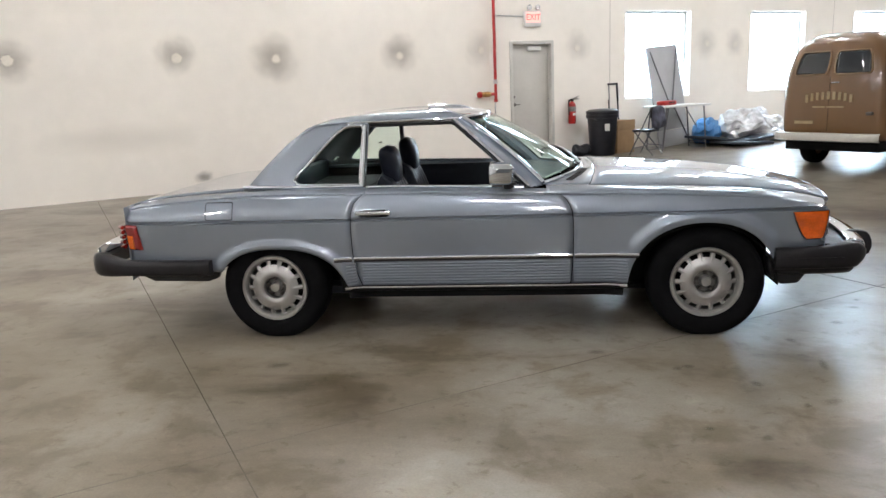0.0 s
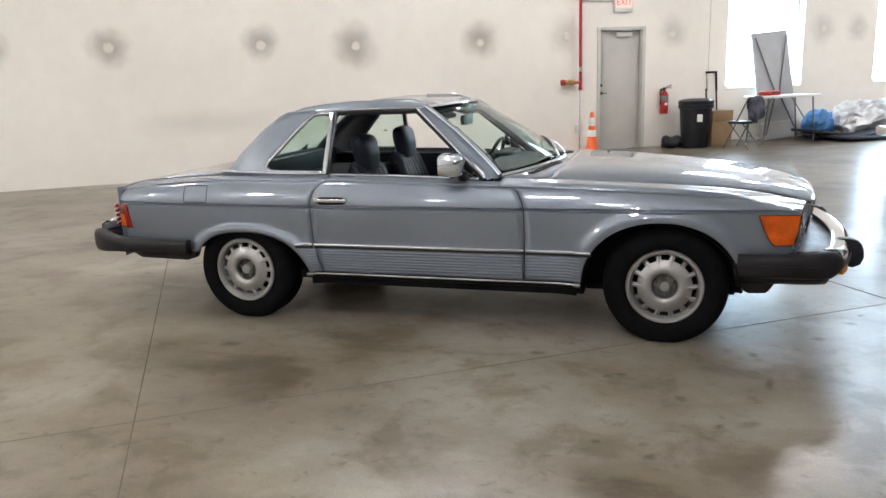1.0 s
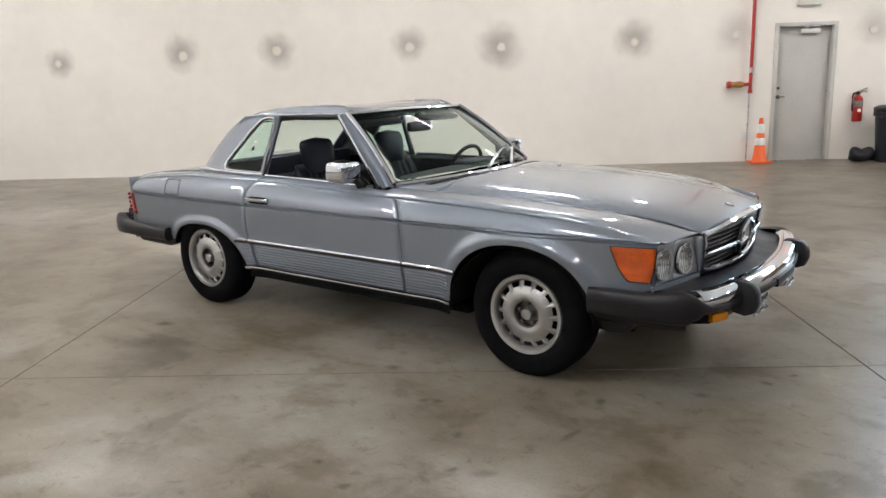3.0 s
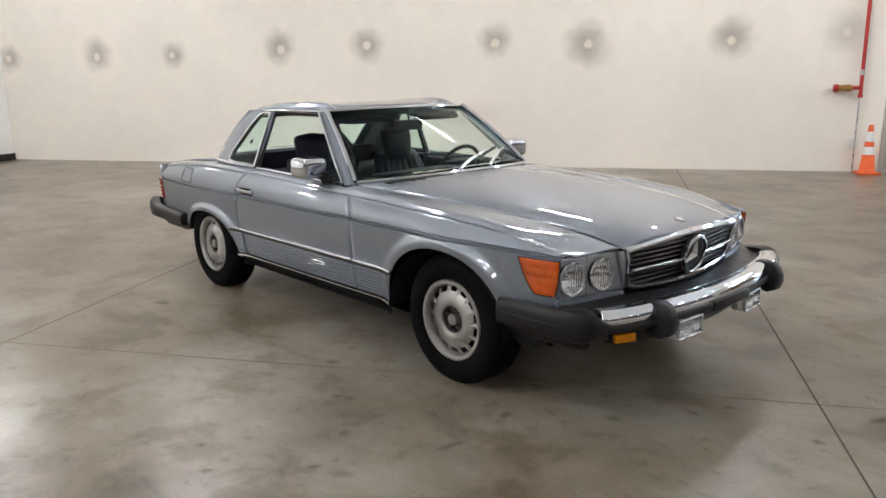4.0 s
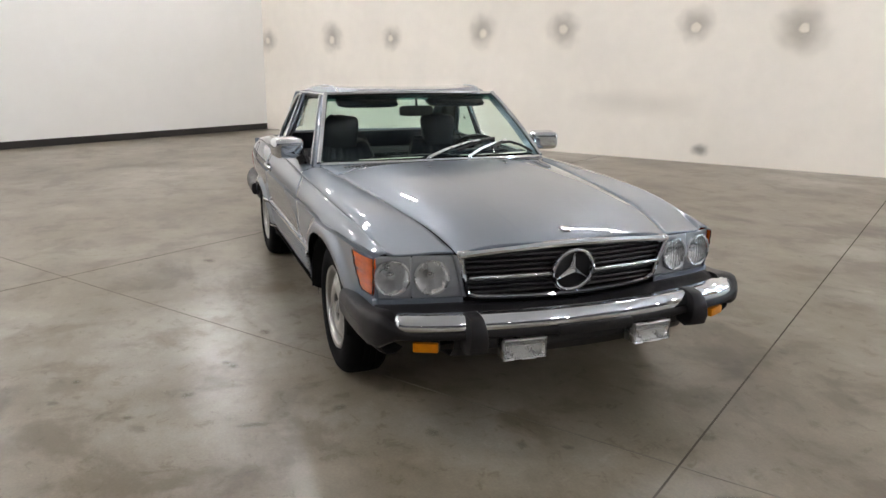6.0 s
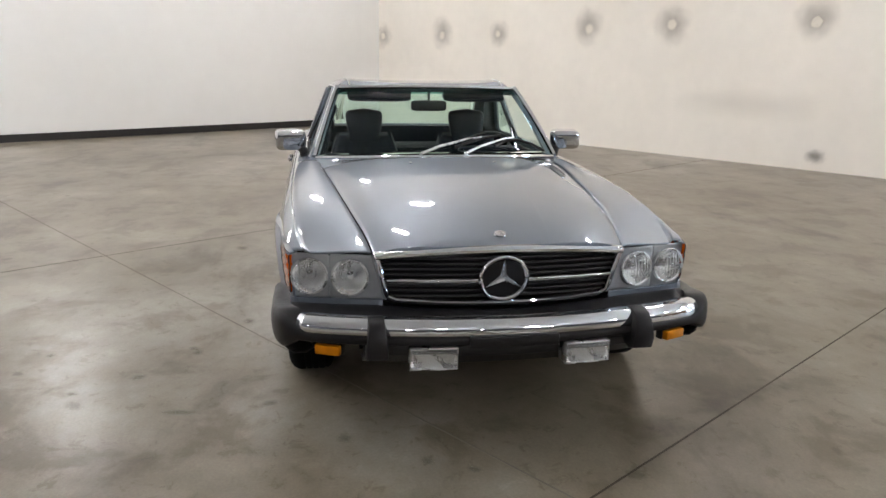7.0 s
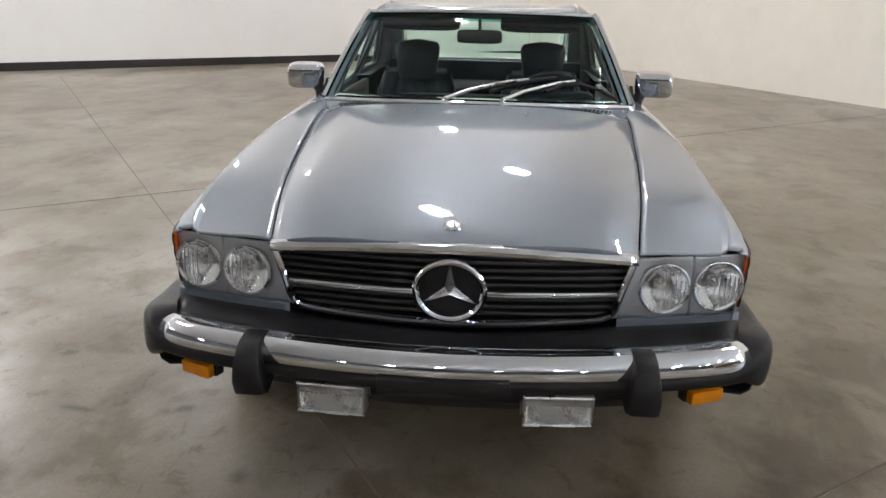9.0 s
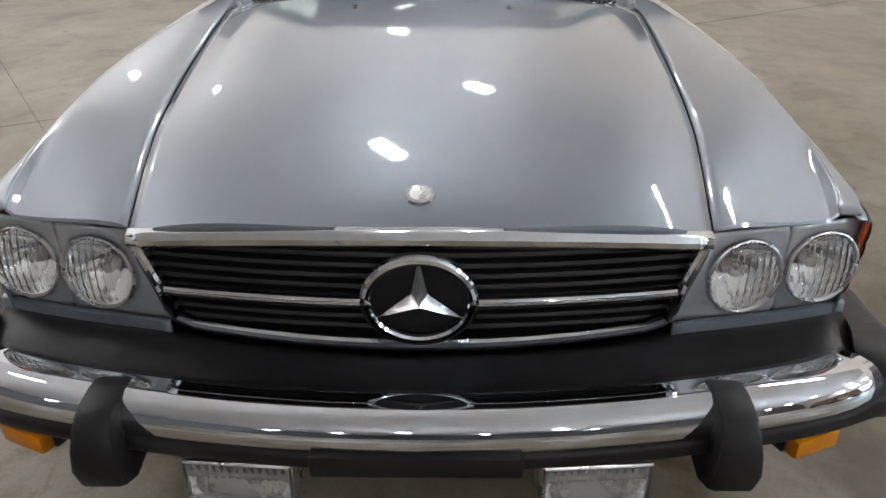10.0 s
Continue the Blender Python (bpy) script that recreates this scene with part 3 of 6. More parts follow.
# wheels
def wheel(at, flip):
    """An alloy wheel whose outer face looks to negative y."""
    m = pose(*at) @ (pose(0, 0, 0, 0, 0, 180) if flip else Matrix())
    hub = new("wheel", None)
    hub.parent, hub.matrix_basis, hub.empty_display_size = car, m, 0.1
    tyre = Mesh()
    R, W = 0.319, 0.098
    prof = [(0.192, -W * 0.82), (0.205, -W * 0.98), (0.235, -W * 1.06), (0.268, -W * 1.07), (0.292, -W * 0.98), (0.306, -W * 0.86), (R - 0.003, -W * 0.70)]
    for g in (-0.45, -0.15, 0.15, 0.45):
        prof += [(R, W * (g - 0.12)), (R, W * (g + 0.1)), (R - 0.006, W * (g + 0.11)), (R - 0.006, W * (g + 0.17))]
    prof += [(R - 0.003, W * 0.72), (0.30, W * 0.9), (0.26, W * 1.05), (0.192, W * 0.82)]
    tyre.lathe(prof, 64, "y")
    tyre.v = [(x, y * (1.0 if z > 0.001 - at[2] else 1.03), max(z, 0.001 - at[2])) for x, y, z in tyre.v]
    part("tyre", tyre, TYRE, hub, "black radial tyre", smooth=45)
    rim = Mesh()
    N = 14 * 10
    prof = [(0.170, 0.06), (0.186, -0.05), (0.192, -0.078), (0.1955, -0.087), (0.1925, -0.092), (0.182, -0.090), (0.176, -0.083), (0.172, -0.060), (0.168, -0.055), (0.1665, -0.057), (0.1645, -0.059),
            (0.1390, -0.069), (0.1360, -0.0705), (0.122, -0.077), (0.106, -0.083), (0.092, -0.086), (0.080, -0.085), (0.072, -0.080), (0.068, -0.070)]
    base = len(rim.v)
    for r, h in prof:
        rim.v += [(r * math.cos(2 * math.pi * k / N), h, r * math.sin(2 * math.pi * k / N)) for k in range(N)]
    for i in range(len(prof) - 1):
        for k in range(N):
            if i == 10 and 2 <= k % 10 <= 7:
                continue
            q = (i * N + k, i * N + (k + 1) % N, (i + 1) * N + (k + 1) % N, (i + 1) * N + k)
            rim.f.append(tuple(base + j for j in q))
    for k in range(14):
        a = 2 * math.pi * k * 10 / N
        rim.tube([(0.166 * math.cos(a), -0.060, 0.166 * math.sin(a)), (0.138 * math.cos(a), -0.0705, 0.138 * math.sin(a)), (0.112 * math.cos(a), -0.081, 0.112 * math.sin(a))], [0.0045, 0.0040, 0.001], 6)
    part("rim", rim, ALLOY, hub, "silver-painted slotted alloy rim, lightly stained", smooth=35, solid=0.005, offset=1.0)
    bowl = Mesh().lathe([(0.0685, -0.071), (0.067, -0.060), (0.065, -0.044), (0.063, -0.038), (0.0, -0.038)], 40, "y")
    part("hub_recess", bowl, STAINED, hub, "stained grey hub recess", smooth=40)
    cap = Mesh().lathe([(0.0, -0.086), (0.025, -0.085), (0.029, -0.080), (0.031, -0.066), (0.034, -0.034)], 24, "y")
    part("hub_cap", cap, ALLOY, hub, smooth=20)
    for k in range(5):
        a = 2 * math.pi * k / 5 + 0.3
        bolt = Mesh().lathe([(0.0, -0.070), (0.008, -0.070), (0.0115, -0.066), (0.0125, -0.034)], 6, "y", (0.0525 * math.cos(a), 0, 0.0525 * math.sin(a)))
        part("wheel_bolt", bolt, DARK_METAL, hub, smooth=0)
    part("brake", Mesh().lathe([(0.0, -0.03), (0.15, -0.03), (0.165, 0.02), (0.165, 0.08)], 32, "y"), DARK, hub)


for _x, _z in ((-1.254, 0.309), (1.234, 0.312)):
    wheel((_x, -0.735, _z), False)
    wheel((_x, 0.735, _z), True)


# trim along the flank
def flank_strip(z0, z1, x0, x1, out):
    rows = []
    zs = [z0, z0, (z0 + z1) / 2, z1, z1]
    for x in np.linspace(x0, x1, max(3, int((x1 - x0) / 0.05))):
        rows.append([(x, -half_width(x, z) - o, z) for z, o in zip(zs, (-0.004, out * 0.75, out, out * 0.75, -0.004))])
    m = Mesh().grid(rows)
    n, w = len(rows), 5
    m.f += [tuple(range(0, w)), tuple(range((n - 1) * w, n * w))]
    return m


for x0, x1 in ((-0.862, DOOR_REAR - 0.006), (DOOR_REAR + 0.006, DOOR_FRONT - 0.006), (DOOR_FRONT + 0.006, 0.858)):
    both_sides("rub_strip", flank_strip(0.470, 0.494, x0, x1, 0.011), BLACK, label="black rubber rub strip")
    both_sides("chrome_strip", flank_strip(0.484, 0.499, x0, x1, 0.016), CHROME, label="thin chrome strip")
for x0, x1 in ((-0.80, -0.742), (DOOR_REAR + 0.05, DOOR_FRONT - 0.02), (DOOR_FRONT + 0.0, 0.80)):
    for k in range(8):
        z = 0.326 + k * 0.0175
        both_sides("side_rib", flank_strip(z, z + 0.0105, x0, x1, 0.0075), PAINT, label="raised rib of the lower side cladding")
both_sides("sill_trim", flank_strip(0.296, 0.314, -0.815, 0.80, 0.012), CHROME, label="chrome sill strip")
rocker = Mesh().grid([[(x, -0.845, 0.302), (x, -0.838, 0.290), (x, -0.80, 0.276), (x, -0.70, 0.268)] for x in np.linspace(-0.83, 0.80, 12)])
both_sides("rocker", rocker, DARK, solid=0.004)


# greenhouse
def ws_base(k):
    return Vector((0.335 + 0.255 * (1 - abs(k) ** 2.2), k * 0.705, 0.874 + 0.032 * (1 - k * k)))


def ws_top(k):
    return Vector((-0.125 + 0.130 * (1 - k * k), k * 0.562, 1.250 + 0.012 * (1 - k * k)))


def ws(k, t, out=0.0):
    p = ws_base(k).lerp(ws_top(k), t)
    bulge = 0.018 * 4 * t * (1 - t)
    return p + Vector((0.62, 0, 0.78)) * (bulge + out)


glass = Mesh().grid([[ws(k, t) for k in np.linspace(-0.995, 0.995, 25)] for t in np.linspace(0.0, 1.0, 13)])
windshield = part("windshield", glass, GLASS, car, "clear green-tinted windshield", solid=0.004)
windshield.visible_shadow = False
TINT = material("green_sunband", (0.10, 0.42, 0.36), 0.05, transmission=1.0, ior=1.1)
band = part("sun_band", Mesh().grid([[ws(k, t, -0.008) for k in np.linspace(-0.98, 0.98, 25)] for t in np.linspace(0.90, 0.985, 4)]), TINT, windshield, "green tinted band along the top")
band.visible_shadow = False
both_sides("pillar_chrome", Mesh().tube([ws(-1, t, 0.012) + Vector((0, -0.004, 0)) for t in np.linspace(0, 1, 9)], 0.0145, 10), CHROME, label="chrome windshield strip")
part("header_chrome", Mesh().tube([ws(k, 1.0, 0.004) for k in np.linspace(-1, 1, 31)], 0.0125, 8), CHROME, car, "chrome strip over the windshield")
part("base_chrome", Mesh().tube([ws(k, -0.005, 0.006) for k in np.linspace(-0.99, 0.99, 31)], 0.011, 8), CHROME, car, "chrome strip under the windshield")

pillar = []
for t in np.linspace(-0.02, 1, 12):
    a = ws(-1, t)
    b = Vector((0.266, -0.730, 0.866)).lerp(Vector((-0.162, -0.580, 1.246)), t)
    m = (a + b) / 2 + Vector((0.01, -0.016, 0.008))
    pillar.append([a, a * 0.6 + b * 0.4 + (m - (a + b) / 2) * 0.9, a * 0.4 + b * 0.6 + (m - (a + b) / 2) * 0.95, b, b + Vector((-0.004, 0.028, -0.004)), a + Vector((-0.03, 0.03, -0.012))])
both_sides("windshield_pillar", Mesh().grid(pillar, close_v=True), PAINT)
both_sides("door_frame_chrome", Mesh().tube([Vector((0.262, -0.740, 0.868)).lerp(Vector((-0.164, -0.590, 1.249)), t) for t in np.linspace(0, 1, 8)], 0.009, 8), CHROME)
both_sides("window_seal", Mesh().tube([Vector((0.250, -0.728, 0.862)).lerp(Vector((-0.178, -0.576, 1.238)), t) for t in np.linspace(0, 1, 8)] + [(-0.40, -0.577, 1.238), (-0.66, -0.580, 1.236), (-0.682, -0.60, 1.20), (-0.690, -0.745, 0.885)], 0.011, 8), BLACK, label="black rubber window seal")

# cowl between windshield and hood
cowl = []
for k in np.linspace(-1, 1, 31):
    a = ws_base(k) + Vector((0.004, 0, 0.0))
    rear = 0.672 - 0.062 * abs(k) ** 3 - 0.006
    b = Vector((rear, k * (HOOD_Y(0.65) - 0.002), HOOD_MID(0.66) + (HOOD_Z(0.62) - HOOD_MID(0.66)) * HOOD_FALL(abs(k)) - 0.002))
    cowl.append([a.lerp(b, t) + Vector((0, 0, -0.006 * math.sin(math.pi * t))) for t in np.linspace(0, 1, 6)])
part("cowl", Mesh().grid(cowl), PAINT, car, solid=0.004)
for s in (-1, 1):
    for j in range(17):
        k = s * (0.42 + 0.028 * j)
        a, rear = ws_base(k), 0.672 - 0.062 * abs(k) ** 3
        edge = HOOD_MID(0.66) + (HOOD_Z(0.62) - HOOD_MID(0.66)) * HOOD_FALL(abs(k))
        p = a.lerp(Vector((rear, k * HOOD_Y(0.65), edge)), 0.42)
        part("vent_slot", Mesh().box((p.x - 0.022, p.y - 0.0045, p.z - 0.006), (p.x + 0.022, p.y + 0.0045, p.z + 0.0005)), BLACK, car, "black air intake slot", smooth=0)

# hardtop
hardtop = new("hardtop", None)
hardtop.parent, hardtop.empty_display_size = car, 0.1
RIDGE = spline([-1.02, -0.97, -0.91, -0.73, -0.55, -0.34, -0.12, -0.05], [1.247, 1.262, 1.274, 1.293, 1.302, 1.301, 1.280, 1.266])


def roof(k, t):
    """The roof from the windshield (0) to the rear window (1)."""
    a, b = ws_top(k), Vector((-1.000 - 0.045 * (1 - k * k), k * 0.606, 1.247 + 0.004 * (1 - k * k)))
    p = a.lerp(b, t)
    half = 0.562 + (0.606 - 0.562) * min(t * 1.4, 1)
    ak = abs(k)
    ridge = RIDGE(p.x)
    shape = spline([0, 0.45, 0.66, 0.78, 0.85, 0.93, 1.0], [0.84, 0.85, 0.89, 0.96, 1.02, 0.70, 0.0])(ak)
    edge = 1.250
    rise = math.sin(math.pi / 2 * min(1.0, t / 0.15)) * min(1.0, (1 - t) / 0.08) ** 0.7
    base = edge + (p.z - edge) * (1 if t > 0.9 else max(0.0, 1 - t * 3))
    return Vector((p.x, k * half, base + max(ridge - 1.250, 0) * shape * rise))


ts = np.concatenate([[0, 0.006, 0.015, 0.03, 0.055], np.linspace(0.09, 0.9, 20), [0.93, 0.96, 0.985, 1.0]])
roof_rows = [[roof(k, t) for k in np.concatenate([np.linspace(-1, -0.65, 12), np.linspace(-0.55, 0.55, 13), np.linspace(0.65, 1, 12)])] for t in ts]
part("roof", Mesh().grid(roof_rows), PAINT, hardtop, solid=0.004)
LINER = material("grey_headliner", (0.05, 0.05, 0.052), 0.9, vary=0.1, vary_size=20)
part("headliner", Mesh().grid([[Vector((p.x, p.y * 0.97, p.z - 0.03)) for p in r] for r in roof_rows[2:-2]]), LINER, hardtop, "grey cloth headliner")
both_sides("drip_rail", Mesh().tube([(-0.13, -0.565, 1.252), (-0.3, -0.58, 1.254), (-0.66, -0.598, 1.252), (-0.80, -0.603, 1.250)], 0.007, 8), CHROME, hardtop, "chrome drip rail")
both_sides("roof_rail", Mesh().tube([roof(-0.855, t) + Vector((0, 0, 0.001)) for t in np.linspace(0.04, 0.40, 14)], 0.006, 8), CHROME, hardtop, "thin chrome roof strip")


def flank_y(x, z):
    return -(0.752 - (z - 0.88) * 0.41 - 0.085 * max(0.0, (-0.80 - x) / 0.60) ** 2 * (1 - 0.4 * (z - 0.88) / 0.37))


def around(poly, n, centre):
    """Points on a polygon's outline, evenly by angle from a centre."""
    out = []
    for j in range(n):
        a = 2 * math.pi * j / n
        dx, dz = math.cos(a), math.sin(a)
        best = None
        for (x0, z0), (x1, z1) in zip(poly, poly[1:] + poly[:1]):
            ex, ez = x1 - x0, z1 - z0
            det = dx * -ez + ex * dz
            if abs(det) < 1e-9:
                continue
            rx, rz = x0 - centre[0], z0 - centre[1]
            r, s = (rx * -ez + ex * rz) / det, (dx * rz - dz * rx) / det
            if r > 0 and -1e-6 <= s <= 1 + 1e-6:
                best = r if best is None else max(best, r)
        out.append((centre[0] + dx * best, centre[1] + dz * best))
    return out


MID = (-0.86, 1.05)
outer = [(-1.440, 0.878), (-0.684, 0.872), (-0.668, 1.247), (-0.80, 1.250), (-0.965, 1.253), (-1.040, 1.232), (-1.165, 1.142), (-1.305, 1.016)]
window = [(-1.070, 0.906), (-0.712, 0.902), (-0.696, 1.232), (-0.775, 1.235), (-0.815, 1.226), (-0.852, 1.202), (-0.945, 1.112), (-1.045, 1.008), (-1.100, 0.955), (-1.113, 0.935), (-1.102, 0.914)]
inner_ring, outer_ring = around(window, 120, MID), around(outer, 120, MID)
side = Mesh().grid([[(x0 + (x1 - x0) * t, flank_y(x0 + (x1 - x0) * t, z0 + (z1 - z0) * t), z0 + (z1 - z0) * t) for t in (0, 0.25, 0.5, 0.75, 1)] for (x0, z0), (x1, z1) in zip(inner_ring, outer_ring)], close_u=True)
both_sides("hardtop_side", side, PAINT, hardtop, solid=0.02, smooth=25)
lining_ring = around([(MID[0] + (x - MID[0]) * 1.01, MID[1] + (z - MID[1]) * 1.01) for x, z in window], 120, MID)
lining = Mesh().grid([[(x0 + (x1 - x0) * t, flank_y(x0 + (x1 - x0) * t, z0 + (z1 - z0) * t) + 0.024, z0 + (z1 - z0) * t) for t in (0, 0.5, 0.97)] for (x0, z0), (x1, z1) in zip(lining_ring, outer_ring)], close_u=True)
both_sides("side_lining", lining, LINER, hardtop, "dark grey lining of the hardtop", solid=0.003)
both_sides("quarter_window_trim", Mesh().tube([(x, flank_y(x, z) - 0.003, z) for x, z in around(window, 72, MID)], 0.0105, 8, closed=True), CHROME, hardtop, "chrome window frame")
both_sides("pillar_strip", Mesh().tube([(x, flank_y(x, z) - 0.006, z) for x, z in ((-0.698, 0.898), (-0.692, 1.05), (-0.686, 1.236))], 0.0135, 8), CHROME, hardtop, "broad chrome strip behind the door window")
pane = Mesh().grid([[(MID[0] + (x - MID[0]) * t, flank_y(MID[0] + (x - MID[0]) * t, MID[1] + (z - MID[1]) * t) + 0.008, MID[1] + (z - MID[1]) * t) for t in (0.001, 0.15, 0.3, 0.45, 0.6, 0.75, 0.9, 1)] for x, z in around(window, 72, MID)], close_u=True)
for ob in both_sides("quarter_window", pane, GLASS, hardtop, "green-tinted quarter window", solid=0.004):
    ob.visible_shadow = False
both_sides("hardtop_base_strip", Mesh().tube([(x, flank_y(x, 0.896) - 0.008, 0.896) for x in np.linspace(-1.45, -0.69, 12)], 0.011, 8), CHROME, hardtop, "chrome strip along the hardtop's foot")
both_sides("hardtop_seal", Mesh().tube([(x, flank_y(x, 0.876) - 0.002, 0.873) for x in np.linspace(-1.45, -0.69, 12)], 0.008, 8), BLACK, hardtop, "black rubber seal")


def rear(k, t):
    """Rear of the hardtop from the deck (0) to the roof (1)."""
    a = Vector((-1.435 - 0.060 * (1 - k * k), k * (0.752 - 0.097), 0.880))
    b = Vector((-1.000 - 0.045 * (1 - k * k), k * 0.606, 1.247 + 0.004 * (1 - k * k)))
    return a.lerp(b, t) + Vector((-0.6, 0, 0.7)) * 0.02 * 4 * t * (1 - t)


for k0, k1, t0, t1 in ((-1.0, -0.86, 0, 1), (0.86, 1.0, 0, 1), (-0.86, 0.86, 0, 0.12), (-0.86, 0.86, 0.90, 1)):
    part("rear_frame", Mesh().grid([[rear(k, t) for k in np.linspace(k0, k1, 12)] for t in np.linspace(t0, t1, 8)]), PAINT, hardtop, solid=0.012)
ob = part("rear_window", Mesh().grid([[rear(k, t) for k in np.linspace(-0.86, 0.86, 17)] for t in np.linspace(0.12, 0.90, 9)]), GLASS, hardtop, "green-tinted rear window", solid=0.004)
ob.visible_shadow = False
# door belt chrome
both_sides("belt_strip", Mesh().tube([(x, -half_width(x, BELT(x)) + 0.068, BELT(x) + 0.031) for x in np.linspace(-0.665, 0.235, 14)], 0.010, 8), CHROME, label="chrome strip along the door's top")

# cabin
cab = Mesh().grid([[(x, -0.70, z) for z in (0.30, 0.5, 0.7, 0.80, 0.862)] for x in np.linspace(-0.66, 0.30, 8)])
both_sides("door_trim", cab, LEATHER, label="dark blue door lining", solid=0.03)
both_sides("armrest", Mesh().blob((-0.15, -0.655, 0.66), (0.5, 0.07, 0.07)), LEATHER)
part("cabin_floor", Mesh().box((-1.3, -0.7, 0.24), (0.55, 0.7, 0.28)), CARPET, car, "dark carpet", smooth=0)
part("rear_shelf", Mesh().box((-1.36, -0.66, 0.70), (-0.82, 0.66, 0.80)), CARPET, car, "dark carpeted shelf behind the seats", bevel=0.02)
part("rear_bulkhead", Mesh().box((-1.34, -0.64, 0.79), (-1.27, 0.64, 0.925)), LEATHER, car, bevel=0.01)
dash = []
for k in np.linspace(-1, 1, 21):
    y = k * 0.66
    front = ws_base(k).x - 0.03
    dash.append([(front, y, 0.868 + 0.015 * (1 - k * k)), (front - 0.12, y, 0.880 + 0.018 * (1 - k * k)), (0.16, y, 0.875 + 0.02 * (1 - k * k)), (0.125, y, 0.86), (0.12, y, 0.82), (0.16, y, 0.66), (0.22, y, 0.5)])
part("dashboard", Mesh().grid(dash), LEATHER, car, "dark blue padded dashboard", solid=0.01)
part("instrument_hood", Mesh().blob((0.16, 0.36, 0.885), (0.14, 0.40, 0.07), 0.5), LEATHER, car)
part("centre_console", Mesh().box((-0.55, -0.11, 0.28), (0.2, 0.11, 0.50)), LEATHER, car, bevel=0.02)
steer = new("steering_wheel", None)
steer.parent, steer.matrix_basis, steer.empty_display_size = car, pose(0.045, 0.365, 0.815, 0, -68, 0), 0.1
part("wheel_ring", Mesh().tube([(0.195 * math.cos(a), 0.195 * math.sin(a), 0) for a in np.linspace(0, 2 * math.pi, 40, endpoint=False)], 0.013, 10, closed=True), BLACK, steer, "black steering wheel ring")
part("steering_hub", Mesh().blob((0, 0, -0.01), (0.15, 0.19, 0.06), 0.5), LEATHER, steer)
for a in (0.3, math.pi - 0.3, -0.9, math.pi + 0.9):
    part("spoke", Mesh().tube([(0.06 * math.sin(a), 0.06 * math.cos(a), -0.01), (0.19 * math.sin(a), 0.19 * math.cos(a), 0)], 0.012, 8, flat=0.5), BLACK, steer)
part("steering_column", Mesh().tube([(0.06, 0.365, 0.845), (0.25, 0.365, 0.77)], 0.03, 10), BLACK, car)


def headrest_mesh():
    rows = []
    for t in np.linspace(0, 1, 15):
        top = max(0.0, (t - 0.72) / 0.28)
        w = (0.102 + 0.022 * min(t / 0.7, 1.0)) * (1 - top ** 4) ** 0.45 + 0.004
        d = (0.042 + 0.016 * math.sin(t * math.pi)) * (1 - top ** 3) ** 0.5 + 0.003
        ring = []
        for a in np.linspace(0, 2 * math.pi, 28, endpoint=False):
            c, q = math.cos(a), math.sin(a)
            ring.append((-0.605 - 0.035 * t + d * math.copysign(abs(c) ** 0.7, c), w * math.copysign(abs(q) ** 0.6, q), 0.885 + 0.220 * t))
        rows.append(ring)
    m = Mesh().grid(rows, close_v=True)
    m.f += [tuple(range(28)), tuple(range(len(m.v) - 28, len(m.v)))]
    return m


def seat(y):
    s = new("seat", None)
    s.parent, s.matrix_basis, s.empty_display_size = car, pose(0.03, y, -0.008), 0.1
    part("seat_cushion", Mesh().blob((-0.20, 0, 0.48), (0.52, 0.50, 0.16), 0.35), LEATHER, s, "dark blue leather cushion")
    back = Mesh()
    rows = []
    for i in range(15):
        a = i / 14
        row = []
        for j in range(41):
            b = j / 40
            yy = (b - 0.5) * (0.47 - 0.09 * max(0, a - 0.7) / 0.3)
            edge = 1 - abs(2 * b - 1) ** 6
            pleat = 0.010 * abs(math.sin(b * math.pi * 8)) * edge if 0.12 < a < 0.86 else 0.004
            swell = 0.07 * (edge ** 0.5) * min(1, (1 - a) * 8) ** 0.5 + pleat - 0.03 * (1 - (2 * b - 1) ** 2)
            row.append((-0.48 - 0.17 * a + swell, yy, 0.50 + 0.44 * a))
        rows.append(row)
    back.grid(rows)
    part("backrest", back, LEATHER, s, "pleated dark blue leather backrest", smooth=60, solid=0.09)
    part("headrest", headrest_mesh(), LEATHER, s, "tapered dark blue leather headrest", smooth=60)
    for d in (-0.06, 0.06):
        part("headrest_post", Mesh().tube([(-0.62, d, 0.88), (-0.61, d, 1.0)], 0.007), CHROME, s)


seat(-0.37), seat(0.35)
rv = part("rearview_mirror", Mesh().blob((-0.03, 0.0, 1.150), (0.035, 0.225, 0.066), 0.35), BLACK, car, "black interior mirror")
part("mirror_stem", Mesh().tube([(-0.02, 0, 1.17), (-0.035, 0, 1.235)], 0.008), BLACK, rv)
both_sides("sun_visor", Mesh().blob((-0.13, -0.30, 1.205), (0.16, 0.40, 0.028), 0.4, (0, 18, 0)), LEATHER, label="dark sun visor")


